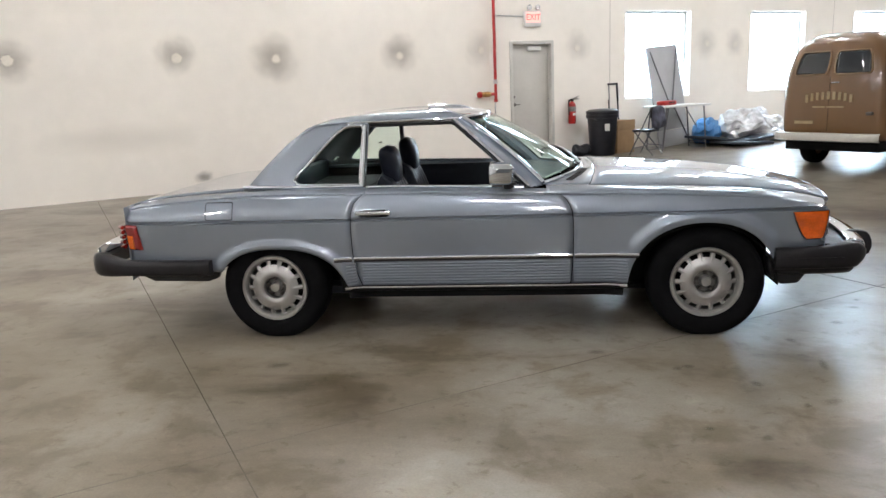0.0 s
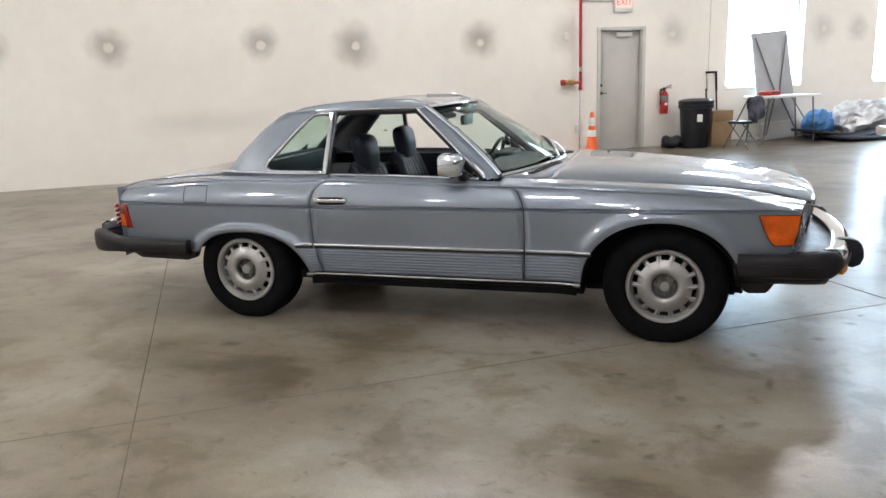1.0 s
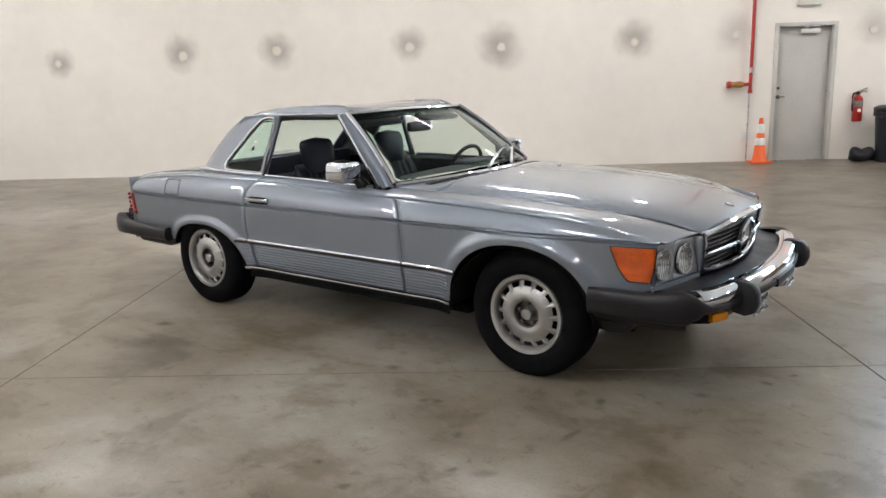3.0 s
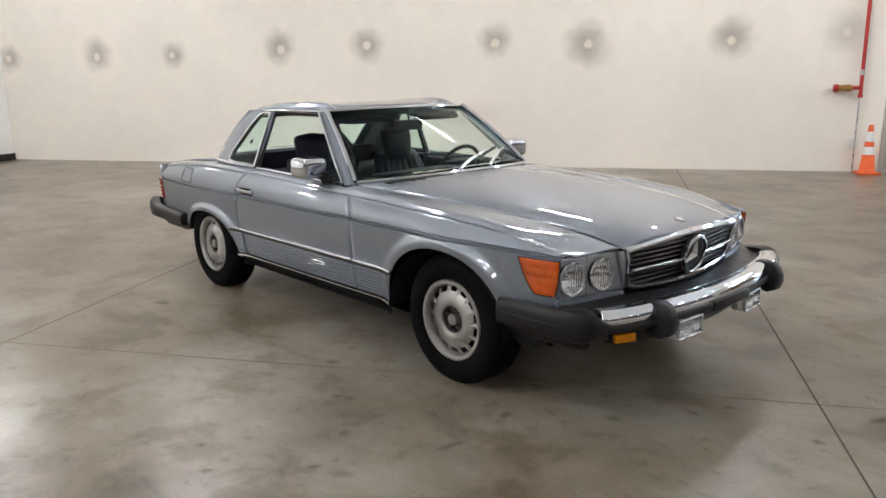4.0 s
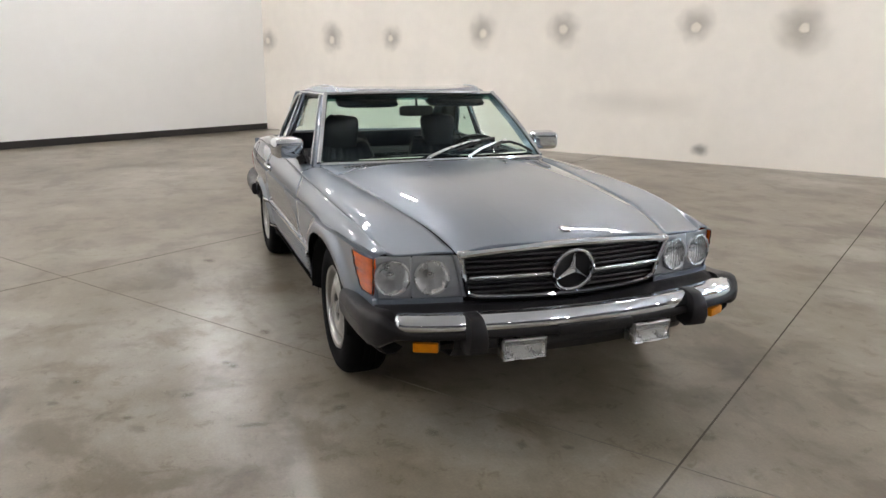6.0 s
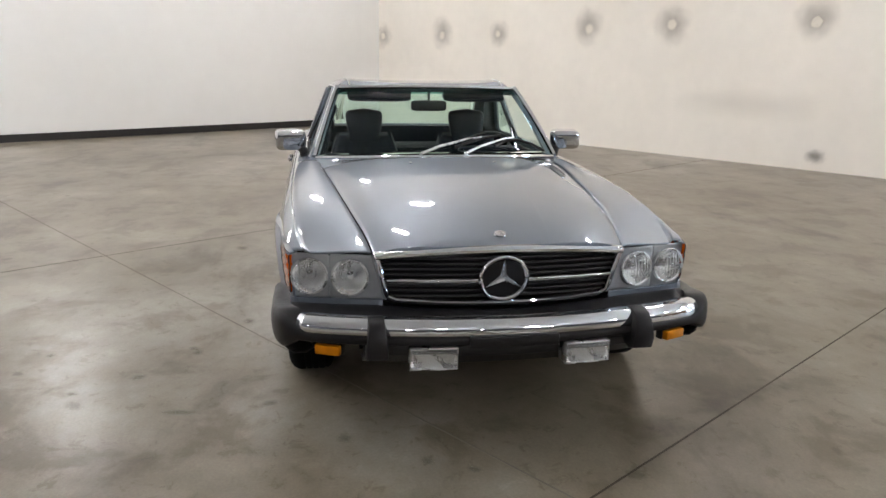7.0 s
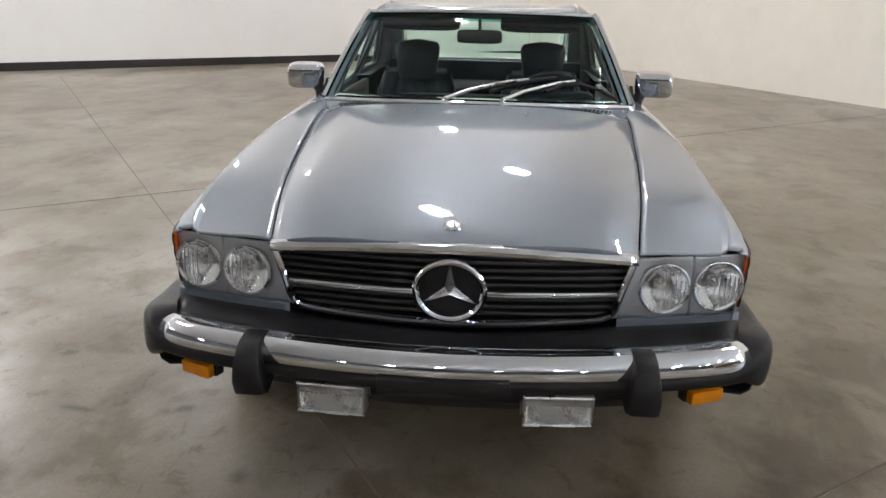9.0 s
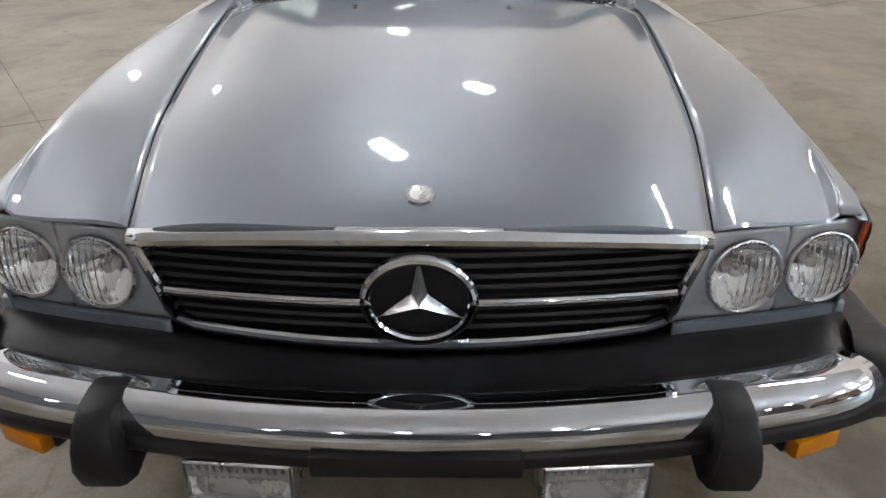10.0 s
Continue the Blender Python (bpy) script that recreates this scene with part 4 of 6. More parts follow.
def mirror(s):
    m = new("wing_mirror", None)
    m.parent, m.empty_display_size = car, 0.1
    body = Mesh().blob((0.100, -0.850, 0.957), (0.150, 0.178, 0.116), 0.42, (0, 4, 8), nu=20, nv=36)
    body.v = [(max(x, 0.056), y, z) for x, y, z in body.v]
    body = body if s < 0 else body.mirrored()
    part("mirror_shell", body, CHROME, m, "chrome mirror housing", smooth=60)
    face = Mesh().blob((0.053, -0.850, 0.957), (0.006, 0.160, 0.100), 0.25)
    part("mirror_glass", face if s < 0 else face.mirrored(), CHROME, m)
    foot = Mesh().tube([(0.125, -0.80, 0.930), (0.14, -0.775, 0.895), (0.15, -0.762, 0.868)], [0.03, 0.026, 0.032], 10)
    part("mirror_foot", foot if s < 0 else foot.mirrored(), BLACK, m)
    sail = Mesh().prism([(0.10, 0.868), (0.215, 0.868), (0.10, 0.945)], "y", -0.752, -0.735)
    part("mirror_sail", sail if s < 0 else sail.mirrored(), BLACK, m)


mirror(-1), mirror(1)


# wipers
def wiper(foot_k, tip_k, tip_t, blade):
    w = new("wiper", None)
    w.parent, w.empty_display_size = car, 0.1
    foot, tip = ws(foot_k, 0.02, 0.016), ws(tip_k, tip_t, 0.020)
    arm = [foot, foot.lerp(tip, 0.3) + Vector((0, 0, 0.012)), foot.lerp(tip, 0.75) + Vector((0, 0, 0.011)), tip]
    part("wiper_arm", Mesh().tube(arm, [0.009, 0.008, 0.006, 0.005], 8), SATIN, w, "bright metal wiper arm")
    pts = [ws(k, t, 0.008) for k, t in blade]
    part("wiper_blade", Mesh().tube(pts, 0.009, 6), BLACK, w, "black wiper blade")
    part("wiper_pivot", Mesh().lathe([(0.0, 0.018), (0.011, 0.016), (0.014, 0.0)], 12, "z", tuple(foot - Vector((0, 0, 0.012)))), CHROME, w)


wiper(-0.18, 0.35, 0.215, [(0.10, 0.10), (0.24, 0.17), (0.38, 0.22), (0.54, 0.255)])
wiper(0.175, 0.66, 0.215, [(0.45, 0.12), (0.58, 0.19), (0.70, 0.20), (0.82, 0.15), (0.92, 0.06)])


# nose
def nose_x(y):
    return spline([0.0, 0.40, 0.49, 0.577, 0.735, 0.81], [2.0, 1.955, 1.932, 1.915, 1.876, 1.852])(abs(y))


BEZEL = material("grey_lamp_bezel", (0.36, 0.375, 0.395), 0.38, metal=0.4, coat=0.4, vary=0.1, vary_size=10)
low = Mesh().grid([[(nose_x(y) - 0.008 - o, -y, z) for y in np.linspace(0.455, 0.806, 16)] for z, o in ((0.532, 0.002), (0.528, -0.006), (0.505, -0.008), (0.47, 0.0))])
both_sides("nose_strip", low, PAINT, label="silver-blue panel under the headlamps", solid=0.006)


def bezel(y0, y1, yc):
    """One panel with a round hole for its lamp."""
    box = [(y0 - (0.045 if y0 < 0.5 else 0), 0.528), (y1, 0.528), (y1, 0.7035), (y0 - (0.004 if y0 < 0.5 else 0), 0.7035)]
    rim = [(yc + 0.066 * math.cos(2 * math.pi * j / 64), 0.616 + 0.066 * math.sin(2 * math.pi * j / 64)) for j in range(64)]
    rows = [[(nose_x(a + (c - a) * t) - 0.012 - 0.02 * (0.70 - (b + (d - b) * t)), -(a + (c - a) * t), b + (d - b) * t) for t in (0, 0.33, 0.66, 1)] for (a, b), (c, d) in zip(rim, around(box, 64, (yc, 0.616)))]
    both_sides("lamp_bezel", Mesh().grid(rows, close_u=True), BEZEL, label="grey headlamp panel", solid=0.006)


bezel(0.492, 0.654, 0.577), bezel(0.654, 0.806, 0.730)
cheek_rows = []
for z in np.linspace(0.530, 0.704, 9):
    inner = 0.440 + 0.046 * (z - 0.542) / 0.178
    outer_y = 0.492 - 0.045 * (0.7035 - z) / 0.1755
    x0, x1 = nose_x(outer_y) - 0.012 - 0.02 * (0.70 - z), 2.010 - 0.050 * (inner / 0.48) ** 2 - 0.19 * (0.70 - z)
    cheek_rows.append([(x0 + (x1 - x0) * t, -(outer_y + 0.004 + (inner - outer_y) * t), z) for t in (0, 0.5, 1)])
both_sides("bezel_return", Mesh().grid(cheek_rows), BEZEL, label="grey panel beside the grille", solid=0.004)


def headlamp(y, side):
    x, z, r = nose_x(y) - 0.006, 0.616, 0.0665
    lamp = new("headlamp", None)
    lamp.parent, lamp.matrix_basis, lamp.empty_display_size = car, pose(x, side * y, z, 0, -3, side * 9), 0.1
    bowl = Mesh()
    prof = [(r * t, -0.055 * (1 - t * t) - 0.004) for t in np.linspace(0.02, 1, 10)]
    bowl.lathe(prof, 32, "x")
    part("reflector", bowl, BRIGHT, lamp, "bright reflector")
    part("bulb_shield", Mesh().lathe([(0.0, -0.018), (0.012, -0.02), (0.016, -0.03), (0.016, -0.05)], 12, "x"), SATIN, lamp)
    face = Mesh()
    rows = []
    for i in range(25):
        q = r * i / 24
        rows.append([(0.010 * (1 - (q / r) ** 2) + 0.0011 * math.cos(430 * q * math.cos(a)) + 0.0007 * math.cos(260 * q * math.sin(a)) + 0.002, q * math.cos(a), q * math.sin(a)) for a in np.linspace(0, 2 * math.pi, 96, endpoint=False)])
    face.grid(rows, close_v=True)
    lens = part("lens", face, LENS, lamp, "clear fluted glass lens", smooth=60, solid=0.004)
    lens.visible_shadow = False
    part("lamp_ring", Mesh().tube([(0.004, (r + 0.002) * math.cos(a), (r + 0.002) * math.sin(a)) for a in np.linspace(0, 2 * math.pi, 40, endpoint=False)], 0.0045, 8, closed=True), SATIN, lamp, "thin bright lamp ring")


for _s in (-1, 1):
    headlamp(0.730, _s), headlamp(0.577, _s)

# amber corner lamps
rows = []
for z in np.linspace(0.545, 0.700, 40):
    t = (z - 0.545) / 0.155
    x0, x1 = 1.738 - 0.068 * t ** 0.8 + 0.014 * (1 - t) ** 5, 1.866 - 0.024 * (1 - t) ** 2
    row = [(x, -half_width(x, z) - 0.006 - 0.0022 * abs(math.sin(t * 4 * math.pi)), z) for x in np.linspace(x0, x1, 12)]
    rows.append(row)
both_sides("corner_lamp", Mesh().grid(rows), AMBER, label="amber corner lamp", solid=0.012)
border = [r[0] for r in rows] + rows[-1][1:] + [r[-1] for r in reversed(rows[:-1])] + rows[0][-2:0:-1]
both_sides("lamp_gasket", Mesh().tube(border, 0.0026, 6, closed=True), BLACK, label="black lamp gasket")

# grille
grille = new("grille", None)
grille.parent, grille.empty_display_size = car, 0.1


def bow(y, z):
    """The grille's face: bowed in plan, its top leaning forward."""
    return 2.010 - 0.050 * (y / 0.48) ** 2 - 0.19 * (0.70 - z)


part("grille_backing", Mesh().box((1.86, -0.49, 0.42), (1.88, 0.49, 0.73)), DARK, grille, smooth=0)
for j in range(8):
    z = 0.543 + j * 0.0222
    half = 0.432 + 0.046 * (z - 0.53) / 0.185
    rows = [[(bow(y, z + dz) + dx - 0.012, y, z + dz) for dx, dz in ((-0.03, 0.004), (0.0, 0.005), (0.004, -0.001), (0.0, -0.006), (-0.03, -0.006))] for y in np.linspace(-half, half, 25)]
    part("grille_slat", Mesh().grid(rows, close_v=True), GRILLE_BLACK, grille)
for s in (-1, 1):
    part("grille_bar", Mesh().tube([(bow(y, 0.614) + 0.012, y, 0.614 - 0.004 * abs(abs(y) - 0.27)) for y in np.linspace(s * 0.098, s * 0.440, 12)], 0.0095, 12), CHROME, grille, "chrome middle bar")
rim_path = [(bow(0.482, 0.71), -0.482, 0.720)] + [(bow(y, z) + 0.004, y, z) for y, z in ((-0.472, 0.68), (-0.458, 0.62), (-0.446, 0.568), (-0.436, 0.546), (-0.41, 0.536))]
low_path = [(bow(y, 0.534) + 0.006 + 0.008 * (1 - (y / 0.41) ** 2), y, 0.535 - 0.013 * (1 - (y / 0.41) ** 2)) for y in np.linspace(-0.40, 0.40, 21)]
full = rim_path + low_path + [(x, -y, z) for x, y, z in reversed(rim_path)]
part("grille_surround", Mesh().tube(full, 0.0112, 10), CHROME, grille, "chrome grille surround")
strip = [[(2.003 - 0.045 * k * k + dx, k * 0.489, z - 0.036 * k * k) for dx, z in ((-0.004, 0.751), (0.010, 0.747), (0.017, 0.737), (0.016, 0.727), (0.004, 0.716), (-0.01, 0.714))] for k in np.linspace(-1, 1, 31)]
for r, k in zip(strip, np.linspace(-1, 1, 31)):
    for i, p in enumerate(r):
        r[i] = (p[0], p[1], p[2] + 0.010 * k * k)
part("grille_top_chrome", Mesh().grid(strip), CHROME, grille, "broad chrome strip over the grille", solid=0.003)
# plain three-armed emblem in a ring
emblem = new("grille_emblem", None)
emblem.parent, emblem.matrix_basis, emblem.empty_display_size = grille, pose(2.016, 0, 0.622, 0, 11, 0), 0.1
part("emblem_ring", Mesh().tube([(0, 0.0900 * math.cos(a), 0.0880 * math.sin(a)) for a in np.linspace(0, 2 * math.pi, 56, endpoint=False)], 0.0095, 10, closed=True), CHROME, emblem, "chrome ring")
part("emblem_backing", Mesh().lathe([(0.0, -0.016), (0.086, -0.016), (0.090, -0.02)], 40, "x"), GRILLE_BLACK, emblem)
for j in range(3):
    a = math.pi / 2 + j * 2 * math.pi / 3
    arm = Mesh()
    c, s_ = math.cos(a), math.sin(a)
    tip, w = 0.086, 0.016
    b = a + math.pi / 3
    l, r_ = (w * math.cos(b), w * math.sin(b)), (w * math.cos(a - math.pi / 3), w * math.sin(a - math.pi / 3))
    arm.v = [(-0.010, 0, 0), (-0.010, *l), (-0.006, tip * c, tip * s_), (-0.010, *r_), (0.015, 0, 0)]
    arm.f = [(0, 1, 2), (0, 2, 3), (4, 2, 1), (4, 3, 2), (4, 1, 0), (4, 0, 3)]
    part("emblem_arm", arm, SMOOTH_BRIGHT, emblem, smooth=0)
badge = new("hood_badge", None)
badge.parent, badge.matrix_basis, badge.empty_display_size = car, pose(1.928, 0, 0.7765, 0, 16, 0), 0.1
part("badge_ring", Mesh().lathe([(0.0, 0.004), (0.018, 0.004), (0.024, 0.003), (0.027, -0.003)], 24, "z"), CHROME, badge)
part("badge_face", Mesh().lathe([(0.0, 0.0062), (0.016, 0.0058), (0.018, 0.004)], 24, "z"), SATIN, badge)
for s in (-1, 1):
    part("washer_nozzle", Mesh().blob((0.86, s * 0.22, 0.912), (0.02, 0.012, 0.01)), CHROME, car)

# bumpers
BPATH = [(2.205, 0.0), (2.202, 0.12), (2.193, 0.24), (2.178, 0.36), (2.157, 0.48), (2.136, 0.58), (2.108, 0.68), (2.076, 0.755), (2.030, 0.812), (1.955, 0.846), (1.85, 0.857), (1.74, 0.860), (1.58, 0.860)]


def bumper_loft(path, section):
    """Sweep a section of (outward, height) rows along a plan path; section gives rows by the share of the way along."""
    pts = [Vector((x, y)) for x, y in path]
    rows = []
    for i, p in enumerate(pts):
        a, b = pts[max(i - 1, 0)], pts[min(i + 1, len(pts) - 1)]
        t = (b - a).normalized()
        n = Vector((t.y, -t.x))
        rows.append([(p.x + n.x * o, p.y + n.y * o, z) for o, z in section(i, p)])
    return rows


def smooth_path(path, n):
    d = np.cumsum([0] + [math.dist(a, b) for a, b in zip(path, path[1:])])
    fx, fy = spline(d, [p[0] for p in path]), spline(d, [p[1] for p in path])
    return [(fx(t), fy(t)) for t in np.linspace(0, d[-1], n)]


def full_path(path):
    return [(x, -y) for x, y in reversed(path[1:])] + list(path)


front_bumper = new("front_bumper", None)
front_bumper.parent, front_bumper.empty_display_size = car, 0.1
chrome_path = full_path(smooth_path([p for p in BPATH if p[1] <= 0.70] + [(2.083, 0.740), (2.062, 0.778)], 24))


def corner(y):
    """How far the end cap has taken over from the blade, by the distance from the middle."""
    k = min(max((abs(y) - 0.735) / 0.065, 0), 1)
    return k * k * (3 - 2 * k)


rows = bumper_loft(chrome_path, lambda i, p: [(-0.095, 0.512), (-0.078, 0.517), (-0.050, 0.522), (-0.030, 0.522), (-0.015, 0.517), (-0.005, 0.507), (0.002, 0.494), (0.0055, 0.480), (0.003, 0.468), (-0.006, 0.459)])
part("bumper_blade", Mesh().grid(rows), CHROME, front_bumper, "chrome bumper blade", solid=0.004)
rubber_path = full_path(smooth_path(BPATH, 34))


def rubber_section(i, p):
    """A flat strip under the blade that swells into a round end cap on the flank."""
    k, last = corner(p.y), min(max((abs(p.y) - 0.785) / 0.035, 0), 1)
    s = min(max((1.97 - p.x) / 0.12, 0), 1)
    top, bot, out = 0.466 + k * 0.036 + last * 0.022 - s * 0.016, 0.430 - 0.042 * last, 0.009 + 0.014 * k
    mid, half = (top + bot) / 2, (top - bot) / 2
    arc = [(-0.012 + (out + 0.012) * max(math.cos(a), 0.0) ** 0.6, mid + half * math.copysign(abs(math.sin(a)) ** 0.8, a)) for a in np.linspace(-math.pi / 2, math.pi / 2, 13)]
    return [(-0.05, bot + 0.004), *arc, (-0.05 - 0.02 * last * (1 - s), top - 0.004)]


mesh = Mesh().grid(bumper_loft(rubber_path, rubber_section), close_v=True)
mesh.f += [tuple(range(15)), tuple(range(len(mesh.v) - 15, len(mesh.v)))]
part("bumper_rubber", mesh, RUBBER, front_bumper, "dark grey rubber bumper strip and end caps", smooth=40)
groove = bumper_loft([p for p in smooth_path(BPATH, 34) if p[0] < 1.96], lambda i, p: [(0.020, 0.452), (0.0245, 0.455), (0.020, 0.458)])
for s in (-1, 1):
    g = Mesh().grid(groove)
    part("bumper_ridge", g if s > 0 else g.mirrored(), RUBBER, front_bumper)
    pts = [(x, s * y) for x, y in BPATH]
    outline = [(0.004, 0.524), (0.026, 0.518), (0.044, 0.500), (0.056, 0.468), (0.058, 0.430), (0.044, 0.392), (0.010, 0.378), (-0.05, 0.390), (-0.05, 0.47), (-0.075, 0.518), (-0.06, 0.526), (-0.03, 0.528)]
    rows = []
    for x, z in outline:
        w = 0.039 - 0.010 * min(max((z - 0.44) / 0.07, 0), 1)
        cut = 0.014 * min(max((x + 0.01) / 0.04, 0), 1)
        low = 0.006 if z > 0.51 else 0.0
        rows.append([(2.160 + x - c, s * 0.495 + y, z - l) for y, c, l in ((-w, cut, low), (-w * 0.94, cut * 0.4, low * 0.3), (-w * 0.72, 0, 0), (w * 0.72, 0, 0), (w * 0.94, cut * 0.4, low * 0.3), (w, cut, low))])
    guard = Mesh().grid(rows, close_u=True)
    guard.f += [tuple(j * 6 for j in range(len(rows))), tuple(j * 6 + 5 for j in reversed(range(len(rows))))]
    part("bumper_guard", guard, RUBBER, front_bumper, "dark rubber bumper guard", smooth=35)
    mk = new("marker_lamp", None)
    mk.parent, mk.matrix_basis, mk.empty_display_size = front_bumper, pose(2.082, s * 0.662, 0.400, 0, 0, s * 24), 0.1
    part("marker_lens", Mesh().box((0.0, -0.048, -0.018), (0.026, 0.048, 0.018)), YELLOW, mk, "yellow marker lens", bevel=0.005)
    part("marker_base", Mesh().box((-0.03, -0.051, -0.021), (0.0, 0.051, 0.021)), BLACK, mk, bevel=0.004)
    fog = new("fog_lamp", None)
    fog.parent, fog.matrix_basis, fog.empty_display_size = front_bumper, pose(2.166, s * 0.289, 0.375, 0, 0, s * 4), 0.1
    part("fog_housing", Mesh().box((-0.06, -0.090, -0.042), (0.0, 0.090, 0.042)), SATIN, fog, bevel=0.008)
    bowl = Mesh().grid([[(-0.012 - 0.028 * (1 - (a / 0.082) ** 2) * (1 - (b / 0.036) ** 2), a, b) for a in np.linspace(-0.082, 0.082, 15)] for b in np.linspace(-0.036, 0.036, 7)])
    bowl.v = [(x + 0.016, y, z) for x, y, z in bowl.v]
    part("fog_reflector", bowl, SMOOTH_BRIGHT, fog, "bright reflector")
    rows = [[(0.008 + 0.0005 * math.sin(a * 500), a, b) for a in np.linspace(-0.084, 0.084, 60)] for b in (-0.037, 0.0, 0.037)]
    ob = part("fog_lens", Mesh().grid(rows), FOG_LENS, fog, "frosted ribbed fog lamp lens", solid=0.003)
    ob.visible_shadow = False
    edge = Mesh().tube([(0.009, a, b) for a, b in ((-0.087, -0.039), (0.087, -0.039), (0.087, 0.039), (-0.087, 0.039))], 0.0045, 6, closed=True)
    part("fog_rim", edge, SATIN, fog)
    part("fog_bracket", Mesh().box((-0.05, -0.015, 0.03), (-0.02, 0.015, 0.08)), BLACK, fog)
part("plate_bracket", Mesh().box((2.19, -0.165, 0.425), (2.218, 0.165, 0.466)), BLACK, front_bumper, "empty black plate bracket", bevel=0.006)
def filler_x(y):
    a = min(abs(y) / 0.46, 1.0)
    return nose_x(y) + 0.012 + 0.016 * (1 - a ** 4)


filler = Mesh().grid([[(filler_x(y) + dx, y, z - 0.010 * max(0.0, 1 - (y / 0.46) ** 2)) for y in np.linspace(-0.80, 0.80, 41)]
                      for dx, z in ((-0.05, 0.506), (-0.01, 0.510), (0.012, 0.507), (0.035, 0.501), (0.065, 0.496), (0.10, 0.494), (0.13, 0.490))])
part("bumper_filler", filler, RUBBER, car, "dark rubber filler behind the bumper", solid=0.006)
val = Mesh().grid([[(x - 0.07 + dx, y * 0.93, z) for x, y in full_path(smooth_path(BPATH[:6], 14))] for dx, z in ((0.0, 0.42), (-0.01, 0.36), (-0.05, 0.318), (-0.16, 0.300))])
part("front_valance", val, BLACK, car, "black front valance", solid=0.005)
skirt_path = [p for p in smooth_path(BPATH, 34) if p[0] < 2.02]
skirt = Mesh().grid(bumper_loft(skirt_path, lambda i, p: [(-0.014, 0.435), (-0.008, 0.402), (-0.014, 0.372), (-0.035, 0.352), (-0.085, 0.345), (-0.12, 0.36)]))
both_sides("bumper_skirt", skirt, RUBBER, label="dark lower lip of the bumper's end", solid=0.005, smooth=45)
cheek = Mesh().prism([(1.56, 0.44), (1.58, 0.33), (1.64, 0.285), (1.73, 0.290), (1.78, 0.36), (1.82, 0.44)], "y", -0.80, -0.70)
both_sides("valance_cheek", cheek, BLACK, bevel=0.015)

rear_bumper = new("rear_bumper", None)
rear_bumper.parent, rear_bumper.empty_display_size = car, 0.1
RPATH = [(-2.50, 0.0), (-2.495, 0.25), (-2.48, 0.5), (-2.45, 0.66), (-2.40, 0.750), (-2.31, 0.815), (-2.18, 0.845), (-1.95, 0.858), (-1.62, 0.866)]
rows = bumper_loft(full_path(smooth_path([p for p in RPATH if p[1] < 0.75], 16)), lambda i, p: [(0.125, 0.553), (0.05, 0.566), (0.006, 0.540), (0.0, 0.490), (0.006, 0.474)])
part("bumper_blade", Mesh().grid(rows), CHROME, rear_bumper, "chrome bumper blade", solid=0.004)


def rear_section(i, p):
    k = min(max((abs(p.y) - 0.70) / 0.05, 0), 1)
    s = min(max((p.x + 2.36) / 0.18, 0), 1)
    top, bot, out = 0.478 + k * 0.056 - s * 0.040, 0.392 - 0.004 * k + 0.012 * s, -0.012 - 0.014 * k
    mid, half = (top + bot) / 2, (top - bot) / 2
    arc = [(0.012 + (out - 0.012) * max(math.cos(a), 0.0) ** 0.6, mid + half * math.copysign(abs(math.sin(a)) ** 0.8, a)) for a in np.linspace(-math.pi / 2, math.pi / 2, 13)]
    return [(0.05, bot + 0.004), *arc, (0.05, top - 0.004)]


mesh = Mesh().grid(bumper_loft(full_path(smooth_path(RPATH, 30)), rear_section), close_v=True)
mesh.f += [tuple(range(15)), tuple(range(len(mesh.v) - 15, len(mesh.v)))]
part("bumper_rubber", mesh, RUBBER, rear_bumper, "dark grey rubber bumper strip and end caps", smooth=40)
groove = bumper_loft([p for p in smooth_path(RPATH, 30) if p[0] > -2.28], lambda i, p: [(-0.020, 0.455), (-0.0245, 0.458), (-0.020, 0.461)])
for s in (-1, 1):
    g = Mesh().grid(groove)
    part("bumper_ridge", g if s > 0 else g.mirrored(), BLACK, rear_bumper)
both_sides("rear_valance", Mesh().prism([(-2.12, 0.42), (-2.0, 0.362), (-1.66, 0.356), (-1.60, 0.375), (-1.575, 0.44), (-2.12, 0.44)], "y", -0.835, -0.78), BLACK, bevel=0.01)

# tail lamps, fuel flap, door handles
for name, mat, x0, x1, z0, z1, out in (("tail_lens", RED, -2.192, -2.058, 0.552, 0.706, 0.006), ("indicator_lens", AMBER, -2.165, -2.112, 0.556, 0.640, 0.009)):
    rows = []
    for z in np.linspace(z0, z1, 9):
        t = (z - 0.552) / 0.154
        rows.append([(x - 0.024 * t * (1 if x > -2.09 else 0.3), -half_width(x, z) - out, z) for x in np.linspace(x0, x1, 6)])
    both_sides(name, Mesh().grid(rows), mat, label="amber tail lamp lens" if mat is AMBER else "red tail lamp lens", solid=0.012)
for j in range(5):
    z = 0.568 + j * 0.030
    both_sides("lens_rib", Mesh().tube([(-2.190, -half_width(-2.165, z) - 0.002, z), (-2.216, -0.76, z), (-2.228, -0.60, z)], 0.012, 8), RED)
flap = [(x, z) for x, z in ((-1.622, 0.733), (-1.466, 0.733), (-1.460, 0.739), (-1.460, 0.824), (-1.466, 0.830), (-1.622, 0.830), (-1.628, 0.824), (-1.628, 0.739))]
flap = [(a[0] + (b[0] - a[0]) * k / 8, a[1] + (b[1] - a[1]) * k / 8) for a, b in zip(flap, flap[1:] + flap[:1]) for k in range(8)]
part("fuel_flap_gap", Mesh().tube([(x, -half_width(x, z) - 0.0004, z) for x, z in flap], 0.0022, 6, closed=True), DARK, car, "dark gap round the fuel flap")


